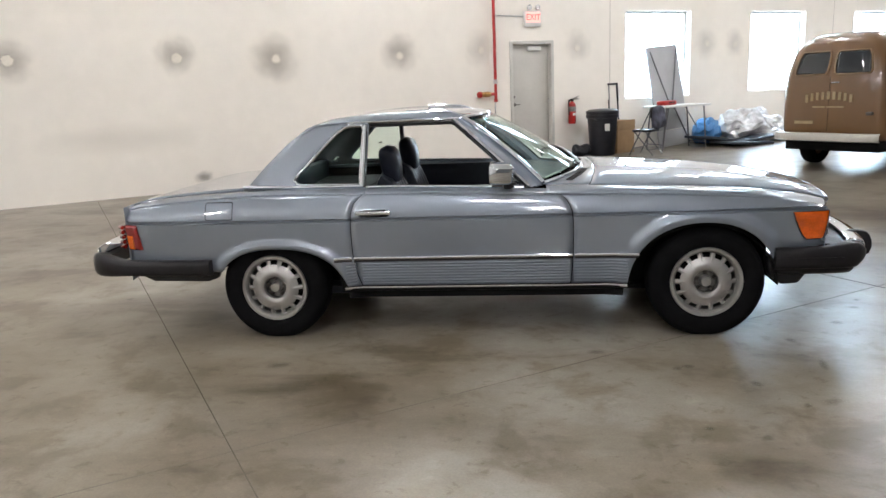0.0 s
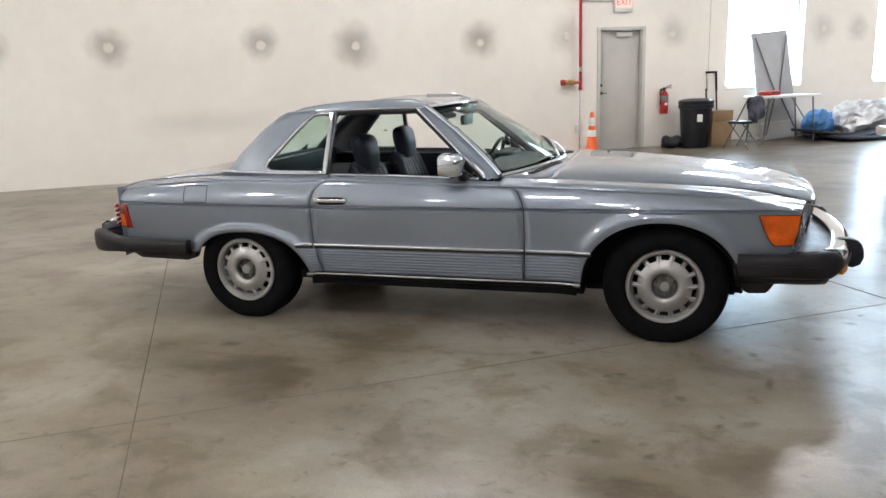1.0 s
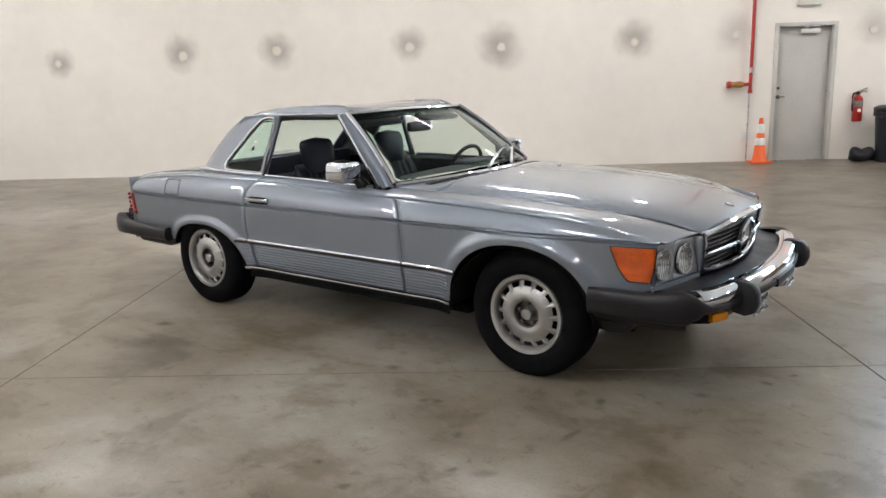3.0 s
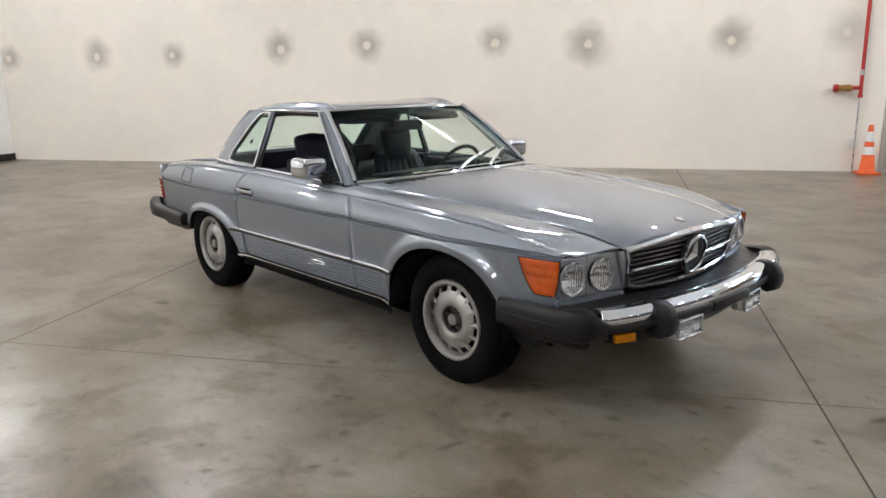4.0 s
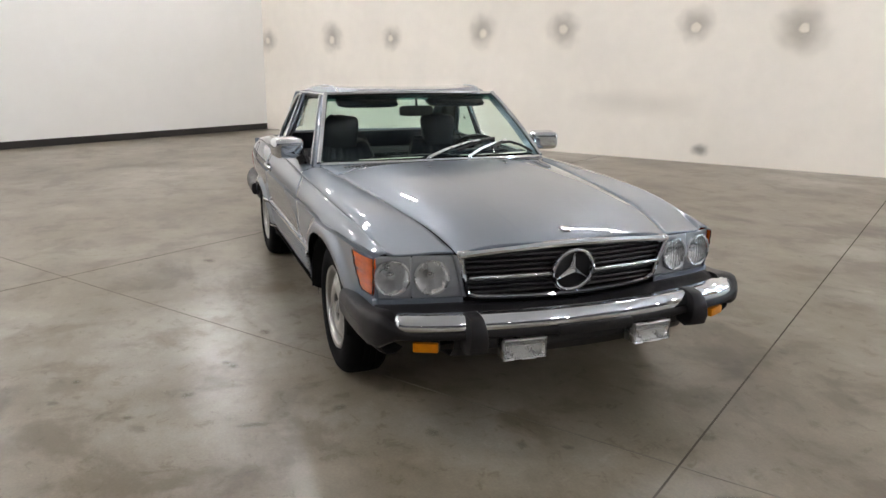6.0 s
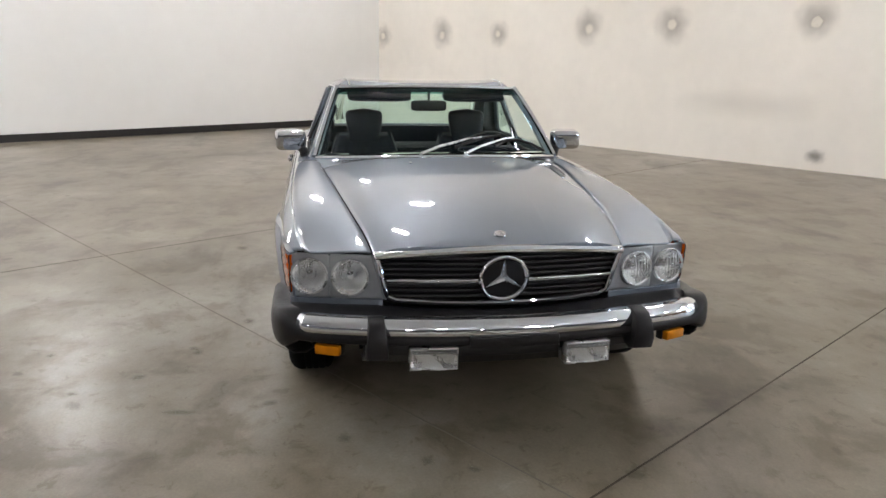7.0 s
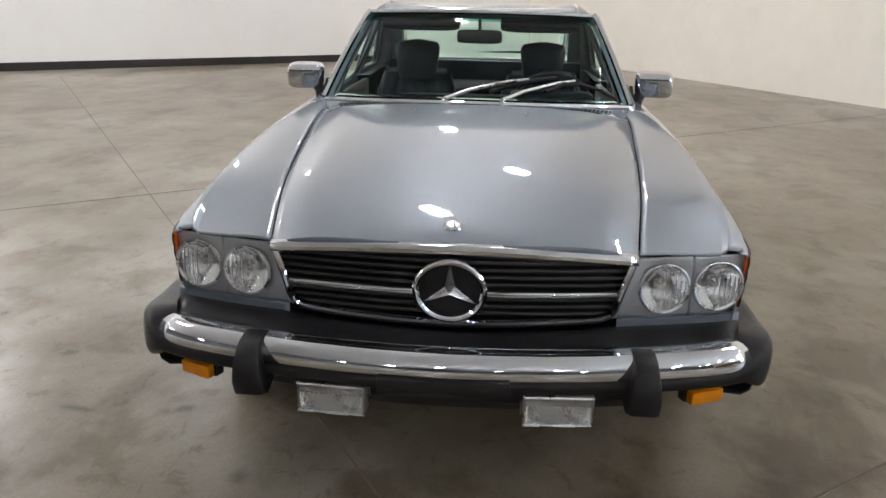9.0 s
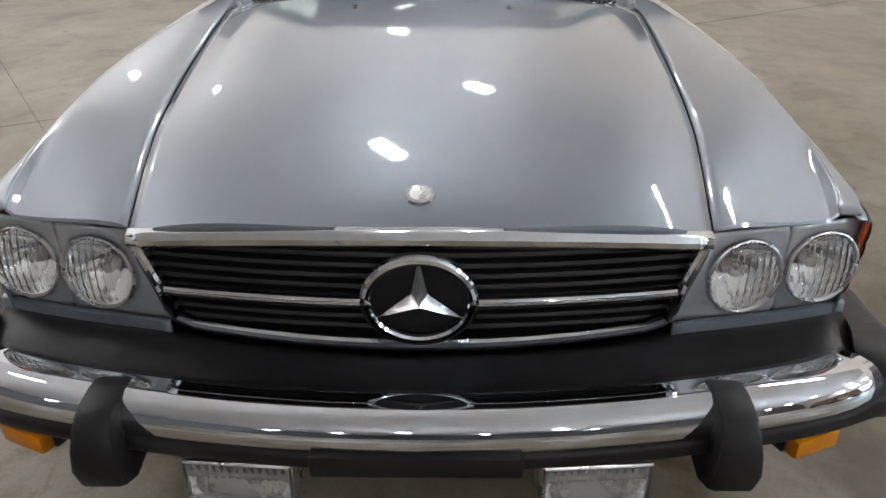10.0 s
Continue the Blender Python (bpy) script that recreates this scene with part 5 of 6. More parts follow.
def door_handle(s):
    h = new("door_handle", None)
    h.parent, h.empty_display_size = car, 0.1
    y = -half_width(-0.62, 0.755)
    grip = Mesh().blob((-0.617, y - 0.020, 0.757), (0.165, 0.014, 0.020), 0.4)
    a, b = Mesh().blob((-0.705, y - 0.010, 0.757), (0.03, 0.026, 0.026), 0.5), Mesh().blob((-0.530, y - 0.010, 0.757), (0.03, 0.026, 0.026), 0.5)
    for name, m in (("grip", grip), ("handle_end", a), ("handle_end", b)):
        part(name, m if s < 0 else m.mirrored(), CHROME, h)
    pit = Mesh().blob((-0.617, y - 0.001, 0.752), (0.18, 0.007, 0.044), 0.4)
    part("handle_recess", pit if s < 0 else pit.mirrored(), DARK, h)


door_handle(-1), door_handle(1)


# ---- things along the long wall ----
GREY_PAINT = material("grey_door_paint", (0.50, 0.485, 0.445), 0.45, vary=0.06, vary_size=2.5, bump=0.1)
FRAME_PAINT = material("grey_frame_paint", (0.55, 0.535, 0.49), 0.45, vary=0.06, vary_size=4)
RED_PAINT = material("red_enamel", (0.42, 0.022, 0.018), 0.35, coat=0.3, vary=0.12, vary_size=9)
BRASS = material("tarnished_brass", (0.42, 0.25, 0.09), 0.4, metal=0.9, vary=0.2, vary_size=25)
WHITE_PLASTIC = material("white_plastic", (0.72, 0.72, 0.68), 0.45, vary=0.04, vary_size=6)
EXIT_RED = material("exit_red", (0.85, 0.06, 0.05), 0.4, emit=1.2)
EXIT_FACE = material("exit_face", (0.95, 0.55, 0.48), 0.4, emit=0.5)
ORANGE = material("orange_pvc", (0.80, 0.13, 0.025), 0.5, vary=0.1, vary_size=10)
REFLECT = material("white_reflective_band", (0.80, 0.80, 0.78), 0.35, vary=0.05, vary_size=15)
BIN = material("dark_bin_plastic", (0.012, 0.013, 0.018), 0.42, vary=0.2, vary_size=8, bump=0.15, bump_size=90)
CARD = material("brown_cardboard", (0.33, 0.215, 0.115), 0.85, vary=0.1, vary_size=7)
TABLE = material("white_table_plastic", (0.74, 0.73, 0.70), 0.4, vary=0.03, vary_size=8)
GREY_BOARD = material("grey_table_plastic", (0.36, 0.365, 0.37), 0.5, vary=0.06, vary_size=5)
STEEL = material("grey_steel_tube", (0.16, 0.16, 0.165), 0.4, metal=0.6, vary=0.1, vary_size=20)
SILVER_TARP = material("silver_tarp", (0.60, 0.60, 0.60), 0.32, metal=0.45, vary=0.3, vary_size=7, bump=0.5, bump_size=30)
BLUE_TARP = material("blue_tarp", (0.05, 0.19, 0.42), 0.45, vary=0.2, vary_size=8, bump=0.4, bump_size=30)
SLATE = material("dark_slate_foam", (0.035, 0.045, 0.06), 0.55, vary=0.2, vary_size=8)
PLASTER = material("pale_plaster_patch", (0.70, 0.66, 0.58), 0.8, vary=0.08, vary_size=20, bump=0.4, bump_size=60)
STAIN = smudge("dark_smudge", (0.25, 0.215, 0.17), 0.40)
FAINT_STAIN = smudge("faint_smudge", (0.30, 0.265, 0.215), 0.22)


def on_wall(u, z, out=0.0):
    return ROOM @ pose(u, -out, z)


# door with frame
DU0, DU1, DZ = DOOR[0], DOOR[1], DOOR[3]
door = thing("door_1", "closed grey painted steel door with a door closer", "door", at=ROOM)
tagged(door, kind="structure")
part("door_leaf", Mesh().box((DU0 + 0.045, 0.085, 0.006), (DU1 - 0.045, 0.13, DZ - 0.045)), GREY_PAINT, door, bevel=0.003)
for lo, hi in (((DU0 - 0.01, -0.025, 0.0), (DU0 + 0.05, 0.20, DZ + 0.01)), ((DU1 - 0.05, -0.025, 0.0), (DU1 + 0.01, 0.20, DZ + 0.01)), ((DU0 + 0.05, -0.025, DZ - 0.05), (DU1 - 0.05, 0.20, DZ + 0.01))):
    part("door_frame", Mesh().box(lo, hi), FRAME_PAINT, door, "grey steel door frame", bevel=0.004)
part("door_closer", Mesh().box((DU0 + 0.40, 0.01, DZ - 0.16), (DU0 + 0.70, 0.083, DZ - 0.085)), WHITE_PLASTIC, door, "pale door closer", bevel=0.01)
part("closer_arm", Mesh().tube([(DU0 + 0.45, -0.01, DZ - 0.07), (DU0 + 0.75, -0.04, DZ - 0.04), (DU0 + 0.80, 0.0, DZ - 0.03)], 0.009), SATIN, door)
lever = part("door_lever", Mesh().lathe([(0.0, 0.0), (0.032, 0.0), (0.032, 0.012), (0.0, 0.014)], 20, "y", (DU0 + 0.12, 0.070, 1.02)), DARK_METAL, door, "dark metal lever")
part("lever_grip", Mesh().tube([(DU0 + 0.12, 0.075, 1.02), (DU0 + 0.12, 0.030, 1.02), (DU0 + 0.21, 0.028, 1.02)], 0.009), DARK_METAL, lever)
part("lock_cylinder", Mesh().lathe([(0.0, 0.0), (0.022, 0.0), (0.024, 0.014)], 16, "y", (DU0 + 0.12, 0.070, 1.16)), DARK_METAL, door)
for z in (0.25, 1.08, 1.88):
    part("hinge", Mesh().tube([(DU1 - 0.058, 0.080, z - 0.055), (DU1 - 0.058, 0.080, z + 0.055)], 0.009), SATIN, door)
part("threshold", Mesh().box((DU0 + 0.05, -0.02, 0.0), (DU1 - 0.05, 0.2, 0.01)), SATIN, door)

# windows
FRAME_WHITE = material("white_window_frame", (0.78, 0.79, 0.80), 0.4)
for j, (a, b, c, d) in enumerate([*LOW_WINDOWS, *HIGH_WINDOWS]):
    w = thing(f"window_{j + 1}", "bright fixed window with a pale narrow frame", "window", at=ROOM)
    tagged(w, kind="structure")
    for lo, hi in (((a, 0.15, c), (a + 0.045, 0.20, d)), ((b - 0.045, 0.15, c), (b, 0.20, d)), ((a + 0.045, 0.15, d - 0.045), (b - 0.045, 0.20, d)), ((a + 0.045, 0.15, c), (b - 0.045, 0.20, c + 0.045))):
        part("window_frame", Mesh().box(lo, hi), FRAME_WHITE, w, bevel=0.004)
    ob = part("pane", Mesh().box((a + 0.045, 0.17, c + 0.045), (b - 0.045, 0.178, d - 0.045)), GLASS_CLEAR, w, smooth=0)
    ob.visible_shadow = False
    part("window_sill", Mesh().box((a, -0.02, c - 0.025), (b, 0.15, c + 0.004)), WALL, w, bevel=0.004)

# panel joints of the long wall
for j, u in enumerate((4.49, 10.95)):
    single(f"trim_{j + 1}", in_room(Mesh().box((u - 0.007, -0.002, 0.0), (u + 0.007, 0.02, CEILING - 0.01))), PANEL_JOINT, "pale sealed joint between wall panels", "wall joint", "structure", smooth=0)


# filled lifting points in the wall
def wall_patch(u, z, size, dark):
    p = thing("wall_patch", "round pale plaster patch with a dark smudge on the wall", "wall patch", "filled lifting points", on_wall(u, z))
    disc = Mesh()
    n = 40
    disc.v = [(0, -0.0045, 0)] + [(math.cos(2 * math.pi * k / n), -0.0045, math.sin(2 * math.pi * k / n)) for k in range(n)]
    disc.f = [(0, 1 + k, 1 + (k + 1) % n) for k in range(n)]
    ob = part("smudge", disc, STAIN if u < 1 else FAINT_STAIN, p, "dark sooty smudge" if u < 1 else "faint grey smudge", smooth=0)
    ob.scale = (dark * 1.2, 1, dark * 1.12)
    ob.location = (0.03 * math.sin(u * 7), 0, 0.02 + 0.03 * math.cos(u * 5))
    ob.rotation_euler = (0, u, 0)
    rng = random.Random(int(u * 100) + 9000)
    ring = [size * (1 + rng.uniform(-0.14, 0.14)) for _ in range(18)]
    blob = Mesh()
    rows = []
    for t, o in ((0.02, 0.0125), (0.6, 0.012), (0.9, 0.0105), (1.0, 0.002)):
        rows.append([(0.8 * t * ring[k] * math.cos(2 * math.pi * k / 18), -o, 0.8 * t * ring[k] * math.sin(2 * math.pi * k / 18)) for k in range(18)])
    part("plaster", blob.grid(rows, close_v=True), PLASTER, p, "pale plaster filling")


for _u, _z, _s, _d in ((-13.27, 1.97, 0.09, 0.30), (-11.25, 1.95, 0.10, 0.36), (-9.64, 1.95, 0.08, 0.28), (-7.45, 2.0, 0.10, 0.34), (-5.85, 2.03, 0.10, 0.34), (-3.63, 2.015, 0.10, 0.32), (-2.13, 1.96, 0.09, 0.42),
                       (0.0, 1.96, 0.085, 0.36), (1.59, 2.03, 0.085, 0.36), (3.70, 2.02, 0.085, 0.34), (7.04, 2.05, 0.085, 0.34), (7.86, 2.03, 0.08, 0.32)):
    wall_patch(_u, _z, _s, _d)
low_spot = thing("wall_stain", "small dark scuff low on the wall", "wall stain", at=on_wall(-3.42, 0.2))
disc = Mesh()
disc.v = [(0, -0.005, 0)] + [(math.cos(2 * math.pi * k / 24), -0.005, math.sin(2 * math.pi * k / 24)) for k in range(24)]
disc.f = [(0, 1 + k, 1 + (k + 1) % 24) for k in range(24)]
ob = part("smudge", disc, smudge("scuff", (0.10, 0.085, 0.075), 0.55), low_spot, smooth=0)
ob.scale = (0.19, 1, 0.13)

# long faint smear where things rubbed along the wall
smear = thing("wall_stain", "long faint brown smear along the wall", "wall stain", at=on_wall(-4.5, 0.86))
disc = Mesh()
disc.v = [(0, -0.004, 0)] + [(math.cos(2 * math.pi * k / 48), -0.004, math.sin(2 * math.pi * k / 48)) for k in range(48)]
disc.f = [(0, 1 + k, 1 + (k + 1) % 48) for k in range(48)]
ob = part("smear", disc, smudge("rubbed_smear", (0.36, 0.32, 0.265), 0.115), smear, smooth=0)
ob.scale = (1.5, 1, 0.30)

# small dark oil spots on the concrete
OIL = smudge("oil_spot", (0.055, 0.042, 0.026), 0.34)
for _x, _y, _a, _b, _turn in ((0.61, -1.09, 0.075, 0.05, 10), (0.99, -1.33, 0.045, 0.03, 40), (1.05, -1.30, 0.05, 0.035, 0), (1.59, -1.72, 0.085, 0.05, 30), (1.47, -1.76, 0.035, 0.025, 60),
                              (1.00, -2.0, 0.035, 0.028, 0), (1.32, -1.52, 0.04, 0.05, 20), (-1.10, -1.29, 0.10, 0.06, 15), (2.23, -0.32, 0.05, 0.035, 0), (2.31, -0.16, 0.045, 0.03, 50),
                              (2.71, -0.21, 0.045, 0.035, 10), (2.82, 0.20, 0.16, 0.035, 70), (2.02, -0.61, 0.06, 0.05, 0), (1.67, -0.91, 0.04, 0.05, 30), (1.71, -1.27, 0.11, 0.03, 80)):
    disc = Mesh()
    disc.v = [(0, 0, 0.002)] + [(math.cos(2 * math.pi * k / 24), math.sin(2 * math.pi * k / 24), 0.002) for k in range(24)]
    disc.f = [(0, 1 + k, 1 + (k + 1) % 24) for k in range(24)]
    ob = single("floor_stain", disc, OIL, "small dark oil spot on the concrete floor", "floor stain", group="oil spots on the floor", smooth=0)
    ob.matrix_basis = pose(_x, _y, 0, 0, 0, _turn) @ Matrix.Diagonal((_a * 0.95, _b * 0.95, 1, 1))

# red standpipe with its valve
pipe = thing("standpipe", "red sprinkler standpipe with a brass hose valve on the wall", "pipe", at=on_wall(1.82, 0, 0.10))
part("riser", Mesh().tube([(0, 0, 1.12), (0, 0, 2.0), (0, 0, 5.0), (0, 0, CEILING)], 0.027, 16), RED_PAINT, pipe, "red enamelled riser pipe")
part("lower_pipe", Mesh().tube([(0, 0.03, 0.0), (0, 0.03, 1.12)], 0.012, 12), SATIN, pipe, "thin grey lower pipe")
part("coupling", Mesh().lathe([(0.027, 0), (0.036, 0.004), (0.036, 0.075), (0.027, 0.08)], 16, "z", (0, 0, 1.42)), SATIN, pipe)
part("tee", Mesh().tube([(0.02, 0, 1.24), (-0.12, 0, 1.24)], 0.028, 14), RED_PAINT, pipe)
part("hose_valve", Mesh().blob((-0.18, 0, 1.24), (0.15, 0.11, 0.10), 0.7), BRASS, pipe, "tarnished brass valve")
part("valve_outlet", Mesh().tube([(-0.25, 0, 1.24), (-0.31, 0, 1.24)], 0.045, 14), BRASS, pipe)
part("valve_cap", Mesh().lathe([(0.0, -0.37), (0.05, -0.365), (0.056, -0.34), (0.056, -0.31), (0.0, -0.30)], 12, "x", (0, 0, 1.24)), RED_PAINT, pipe, "red valve cap")
part("pipe_foot", Mesh().lathe([(0.027, 0), (0.036, 0.0), (0.036, 0.05), (0.027, 0.05)], 16, "z", (0, 0, 1.10)), RED_PAINT, pipe)
box = single("junction_box", Mesh().box((1.745, -0.075, 0.36), (1.875, -0.0, 0.49)).moved(ROOM), WHITE_PLASTIC, "small white junction box on the wall", "electrical box", bevel=0.008)

# exit sign
sign = thing("exit_sign", "white exit sign with glowing red letters and two lamps", "exit sign", at=on_wall(2.68, 2.57))
part("sign_case", Mesh().box((-0.18, -0.06, -0.15), (0.18, 0.0, 0.13)), WHITE_PLASTIC, sign, bevel=0.012)
part("sign_face", Mesh().box((-0.15, -0.064, -0.075), (0.15, -0.058, 0.105)), EXIT_FACE, sign, "pale red glowing face", smooth=0)
txt = bpy.data.curves.new("exit_text", "FONT")
txt.body, txt.size, txt.align_x, txt.align_y, txt.extrude = "EXIT", 0.15, "CENTER", "CENTER", 0.002
txt.materials.append(EXIT_RED)
holder = new("exit_text_source", txt)
letters = bpy.data.meshes.new_from_object(holder.evaluated_get(bpy.context.evaluated_depsgraph_get()))
bpy.data.objects.remove(holder)
lt = new("letters", letters)
lt.parent, lt.matrix_basis = sign, pose(0, -0.067, 0.012, 90, 0, 0)
tagged(lt, "red lettering EXIT")
for s in (-0.09, 0.09):
    head = part("lamp_head", Mesh().lathe([(0.0, -0.05), (0.046, -0.05), (0.05, -0.04), (0.042, 0.0), (0.02, 0.03), (0.0, 0.035)], 18, "y", (s, -0.05, 0.185)), SATIN, sign, "round emergency lamp head")
    part("head_stem", Mesh().tube([(s, -0.03, 0.12), (s, -0.04, 0.16)], 0.012), SATIN, head)
part("conduit", Mesh().tube([(-0.18, -0.02, 0.03), (-0.83, -0.02, 0.05)], 0.010), SATIN, sign, "thin steel conduit")

# fire extinguisher
ext = thing("fire_extinguisher", "red fire extinguisher with black hose hanging on the wall", "fire extinguisher", at=on_wall(3.50, 0.60, 0.11))
part("cylinder", Mesh().lathe([(0.0, 0.0), (0.066, 0.004), (0.074, 0.02), (0.074, 0.33), (0.066, 0.375), (0.04, 0.405), (0.022, 0.415), (0.022, 0.435)], 24), RED_PAINT, ext)
part("label_band", Mesh().lathe([(0.0745, 0.235), (0.0752, 0.237), (0.0752, 0.328), (0.0745, 0.33)], 24), material("worn_grey_label", (0.20, 0.19, 0.175), 0.5, vary=0.5, vary_size=18), ext, "worn grey label band")
part("tag", Mesh().box((-0.030, -0.079, 0.16), (0.022, -0.0755, 0.205)), WHITE_PLASTIC, ext, "small white tag")
part("valve_head", Mesh().blob((0, 0, 0.455), (0.07, 0.06, 0.05), 0.6), BLACK, ext)
part("carry_handle", Mesh().tube([(0.0, -0.02, 0.46), (0.05, -0.08, 0.475), (0.07, -0.13, 0.47)], 0.011).tube([(0.0, -0.02, 0.475), (0.04, -0.08, 0.505), (0.06, -0.13, 0.52)], 0.010), SATIN, ext)
part("hose", Mesh().tube([(-0.02, -0.02, 0.455), (-0.085, -0.03, 0.45), (-0.105, -0.03, 0.38), (-0.098, -0.03, 0.26), (-0.09, -0.02, 0.17)], 0.013, 8), BLACK, ext)
part("wall_hook", Mesh().box((-0.02, 0.07, 0.30), (0.02, 0.108, 0.46)), SATIN, ext)

# traffic cone
cone = thing("traffic_cone", "orange traffic cone with two white reflective bands", "traffic cone", at=ROOM @ pose(1.97, -0.26, 0))
part("cone_base", Mesh().box((-0.16, -0.16, 0.0), (0.16, 0.16, 0.03)), ORANGE, cone, bevel=0.012)
part("cone_body", Mesh().lathe([(0.122, 0.03), (0.108, 0.05), (0.031, 0.70), (0.026, 0.715), (0.020, 0.715), (0.085, 0.05)], 28), ORANGE, cone)
part("band", Mesh().lathe([(0.0810, 0.285), (0.0820, 0.29), (0.0694, 0.395), (0.0684, 0.398)], 28), REFLECT, cone, "white reflective band")
part("band", Mesh().lathe([(0.0588, 0.475), (0.0598, 0.48), (0.0436, 0.615), (0.0426, 0.618)], 28), REFLECT, cone, "white reflective band")

# bin with bag and box
bin_ = thing("trash_bin", "dark wheeled-size plastic trash bin with a liner", "trash bin", at=ROOM @ pose(3.88, -0.55, 0))
part("bin_body", Mesh().lathe([(0.0, 0.0), (0.225, 0.0), (0.235, 0.02), (0.285, 0.76), (0.30, 0.765), (0.30, 0.80), (0.275, 0.80), (0.225, 0.05), (0.0, 0.05)], 36), BIN, bin_)
part("bin_lid", Mesh().lathe([(0.305, 0.785), (0.312, 0.80), (0.306, 0.835), (0.24, 0.862), (0.10, 0.872), (0.0, 0.872)], 36), BIN, bin_)
for a in (0.6, 3.74):
    part("bin_handle", Mesh().tube([(0.295 * math.cos(a - 0.25), 0.295 * math.sin(a - 0.25), 0.70), (0.345 * math.cos(a), 0.345 * math.sin(a), 0.69), (0.295 * math.cos(a + 0.25), 0.295 * math.sin(a + 0.25), 0.70)], 0.014), BIN, bin_)
part("bin_label", Mesh().box((-0.045, -0.281, 0.47), (0.045, -0.270, 0.60)).moved(pose(0, 0, 0, 0, 0, -19)), WHITE_PLASTIC, bin_, "small pale sticker")
part("bin_rim", Mesh().lathe([(0.296, 0.70), (0.308, 0.705), (0.310, 0.765), (0.296, 0.77)], 36), BIN, bin_)


def crumple(mesh, amount, scale, seed):
    mesh.v = [tuple(Vector(p) + Vector(noise.noise_vector(Vector(p) * scale + Vector((seed, 0, 0)))) * amount) for p in mesh.v]
    mesh.v = [(x, y, max(z, 0.003)) for x, y, z in mesh.v]
    return mesh


sack = crumple(Mesh().blob((0, 0, 0.10), (0.42, 0.28, 0.22), 0.8, nu=14, nv=24), 0.06, 7, 3)
single("rubbish_bag", sack.moved(ROOM @ pose(3.50, -0.40, 0)), BIN, "small black bag on the floor beside the bin", "bag")
carton = thing("cardboard_box", "brown cardboard box standing behind the bin", "box", at=ROOM @ pose(4.38, -0.38, 0, 0, 0, 8))
part("carton", Mesh().box((-0.22, -0.20, 0.0), (0.26, 0.20, 0.62)), CARD, carton, bevel=0.006)
part("flap", Mesh().box((-0.22, -0.215, 0.44), (0.26, -0.203, 0.63)), CARD, carton, bevel=0.002)
part("tape", Mesh().box((-0.225, -0.03, 0.35), (-0.2215, 0.03, 0.62)), WHITE_PLASTIC, carton)
dolly = thing("hand_truck", "black folding hand truck leaning on the wall", "hand truck", at=ROOM @ pose(4.56, -0.16, 0, -6, 0, 0))
part("upright", Mesh().tube([(-0.14, 0, 0.02), (-0.14, 0, 1.02)], 0.014), BLACK, dolly)
part("upright", Mesh().tube([(0.08, 0, 0.02), (0.08, 0, 1.02)], 0.014), BLACK, dolly)
part("grip", Mesh().tube([(-0.13, 0, 1.32), (0.10, 0, 1.32)], 0.020), BLACK, dolly)
part("handle_tube", Mesh().tube([(0.085, 0, 0.98), (0.085, 0, 1.32)], 0.020), BLACK, dolly)
part("handle_tube", Mesh().tube([(-0.12, 0, 0.98), (-0.12, 0, 1.32)], 0.008), STEEL, dolly)
part("toe_plate", Mesh().box((-0.2, -0.2, 0.0), (0.14, 0.0, 0.012)), STEEL, dolly)

# folding table, chair, upright table
TABLE_U, CHAIR_U = 5.55, 4.42
table = thing("folding_table", "white plastic folding table on grey steel legs", "table", at=ROOM @ pose(TABLE_U, -0.75, 0, 0, 0, -2))
part("tabletop", Mesh().box((-0.60, -0.30, 0.825), (0.60, 0.30, 0.865)), TABLE, table, bevel=0.012)
for s in (-1, 1):
    for d in (-0.28, 0.28):
        part("leg", Mesh().tube([(s * 0.46, d * 0.85, 0.825), (s * 0.54, d * 0.85, 0.0)], 0.014), STEEL, table)
    part("leg_bar", Mesh().tube([(s * 0.528, -0.238, 0.12), (s * 0.528, 0.238, 0.12)], 0.010), STEEL, table)
    part("brace", Mesh().tube([(s * 0.50, 0, 0.42), (s * 0.20, 0, 0.82)], 0.010), STEEL, table)
tool = thing("tool_case", "small red case lying on the folding table", "case", at=ROOM @ pose(TABLE_U - 0.30, -0.78, 0.866, 0, 0, 10))
part("case_body", Mesh().blob((0, 0, 0.045), (0.40, 0.22, 0.09), 0.35), RED_PAINT, tool)
part("case_handle", Mesh().tube([(-0.07, -0.10, 0.05), (-0.05, -0.15, 0.06), (0.05, -0.15, 0.06), (0.07, -0.10, 0.05)], 0.01), BLACK, tool)
paper = single("paper_sheet", Mesh().box((-0.15, -0.11, 0.866), (0.15, 0.11, 0.870)).moved(ROOM @ pose(TABLE_U + 0.3, -0.75, 0, 0, 0, 12)), WHITE_PLASTIC, "white paper lying on the folding table", "paper", smooth=0)
upright = thing("stored_table", "grey folding table stood on end against the window", "table", at=ROOM @ pose(5.88, -0.38, 0.03, -9, -4, 0))
part("tabletop", Mesh().box((-0.40, 0.0, 0.33), (0.40, 0.05, 2.02)), GREY_BOARD, upright, bevel=0.012)
part("table_end", Mesh().box((-0.40, 0.0, 0.0), (0.40, 0.05, 0.325)), GREY_BOARD, upright, bevel=0.012)
for s in (-1, 1):
    part("folded_leg", Mesh().tube([(s * 0.34, -0.03, 1.92), (s * 0.04, -0.04, 0.85)], 0.014), STEEL, upright)
    part("folded_leg", Mesh().tube([(s * 0.34, -0.03, 0.10), (s * 0.06, -0.04, 0.80)], 0.014), STEEL, upright)
part("leg_bar", Mesh().tube([(-0.06, -0.04, 0.86), (0.06, -0.04, 0.86)], 0.02), SATIN, upright)
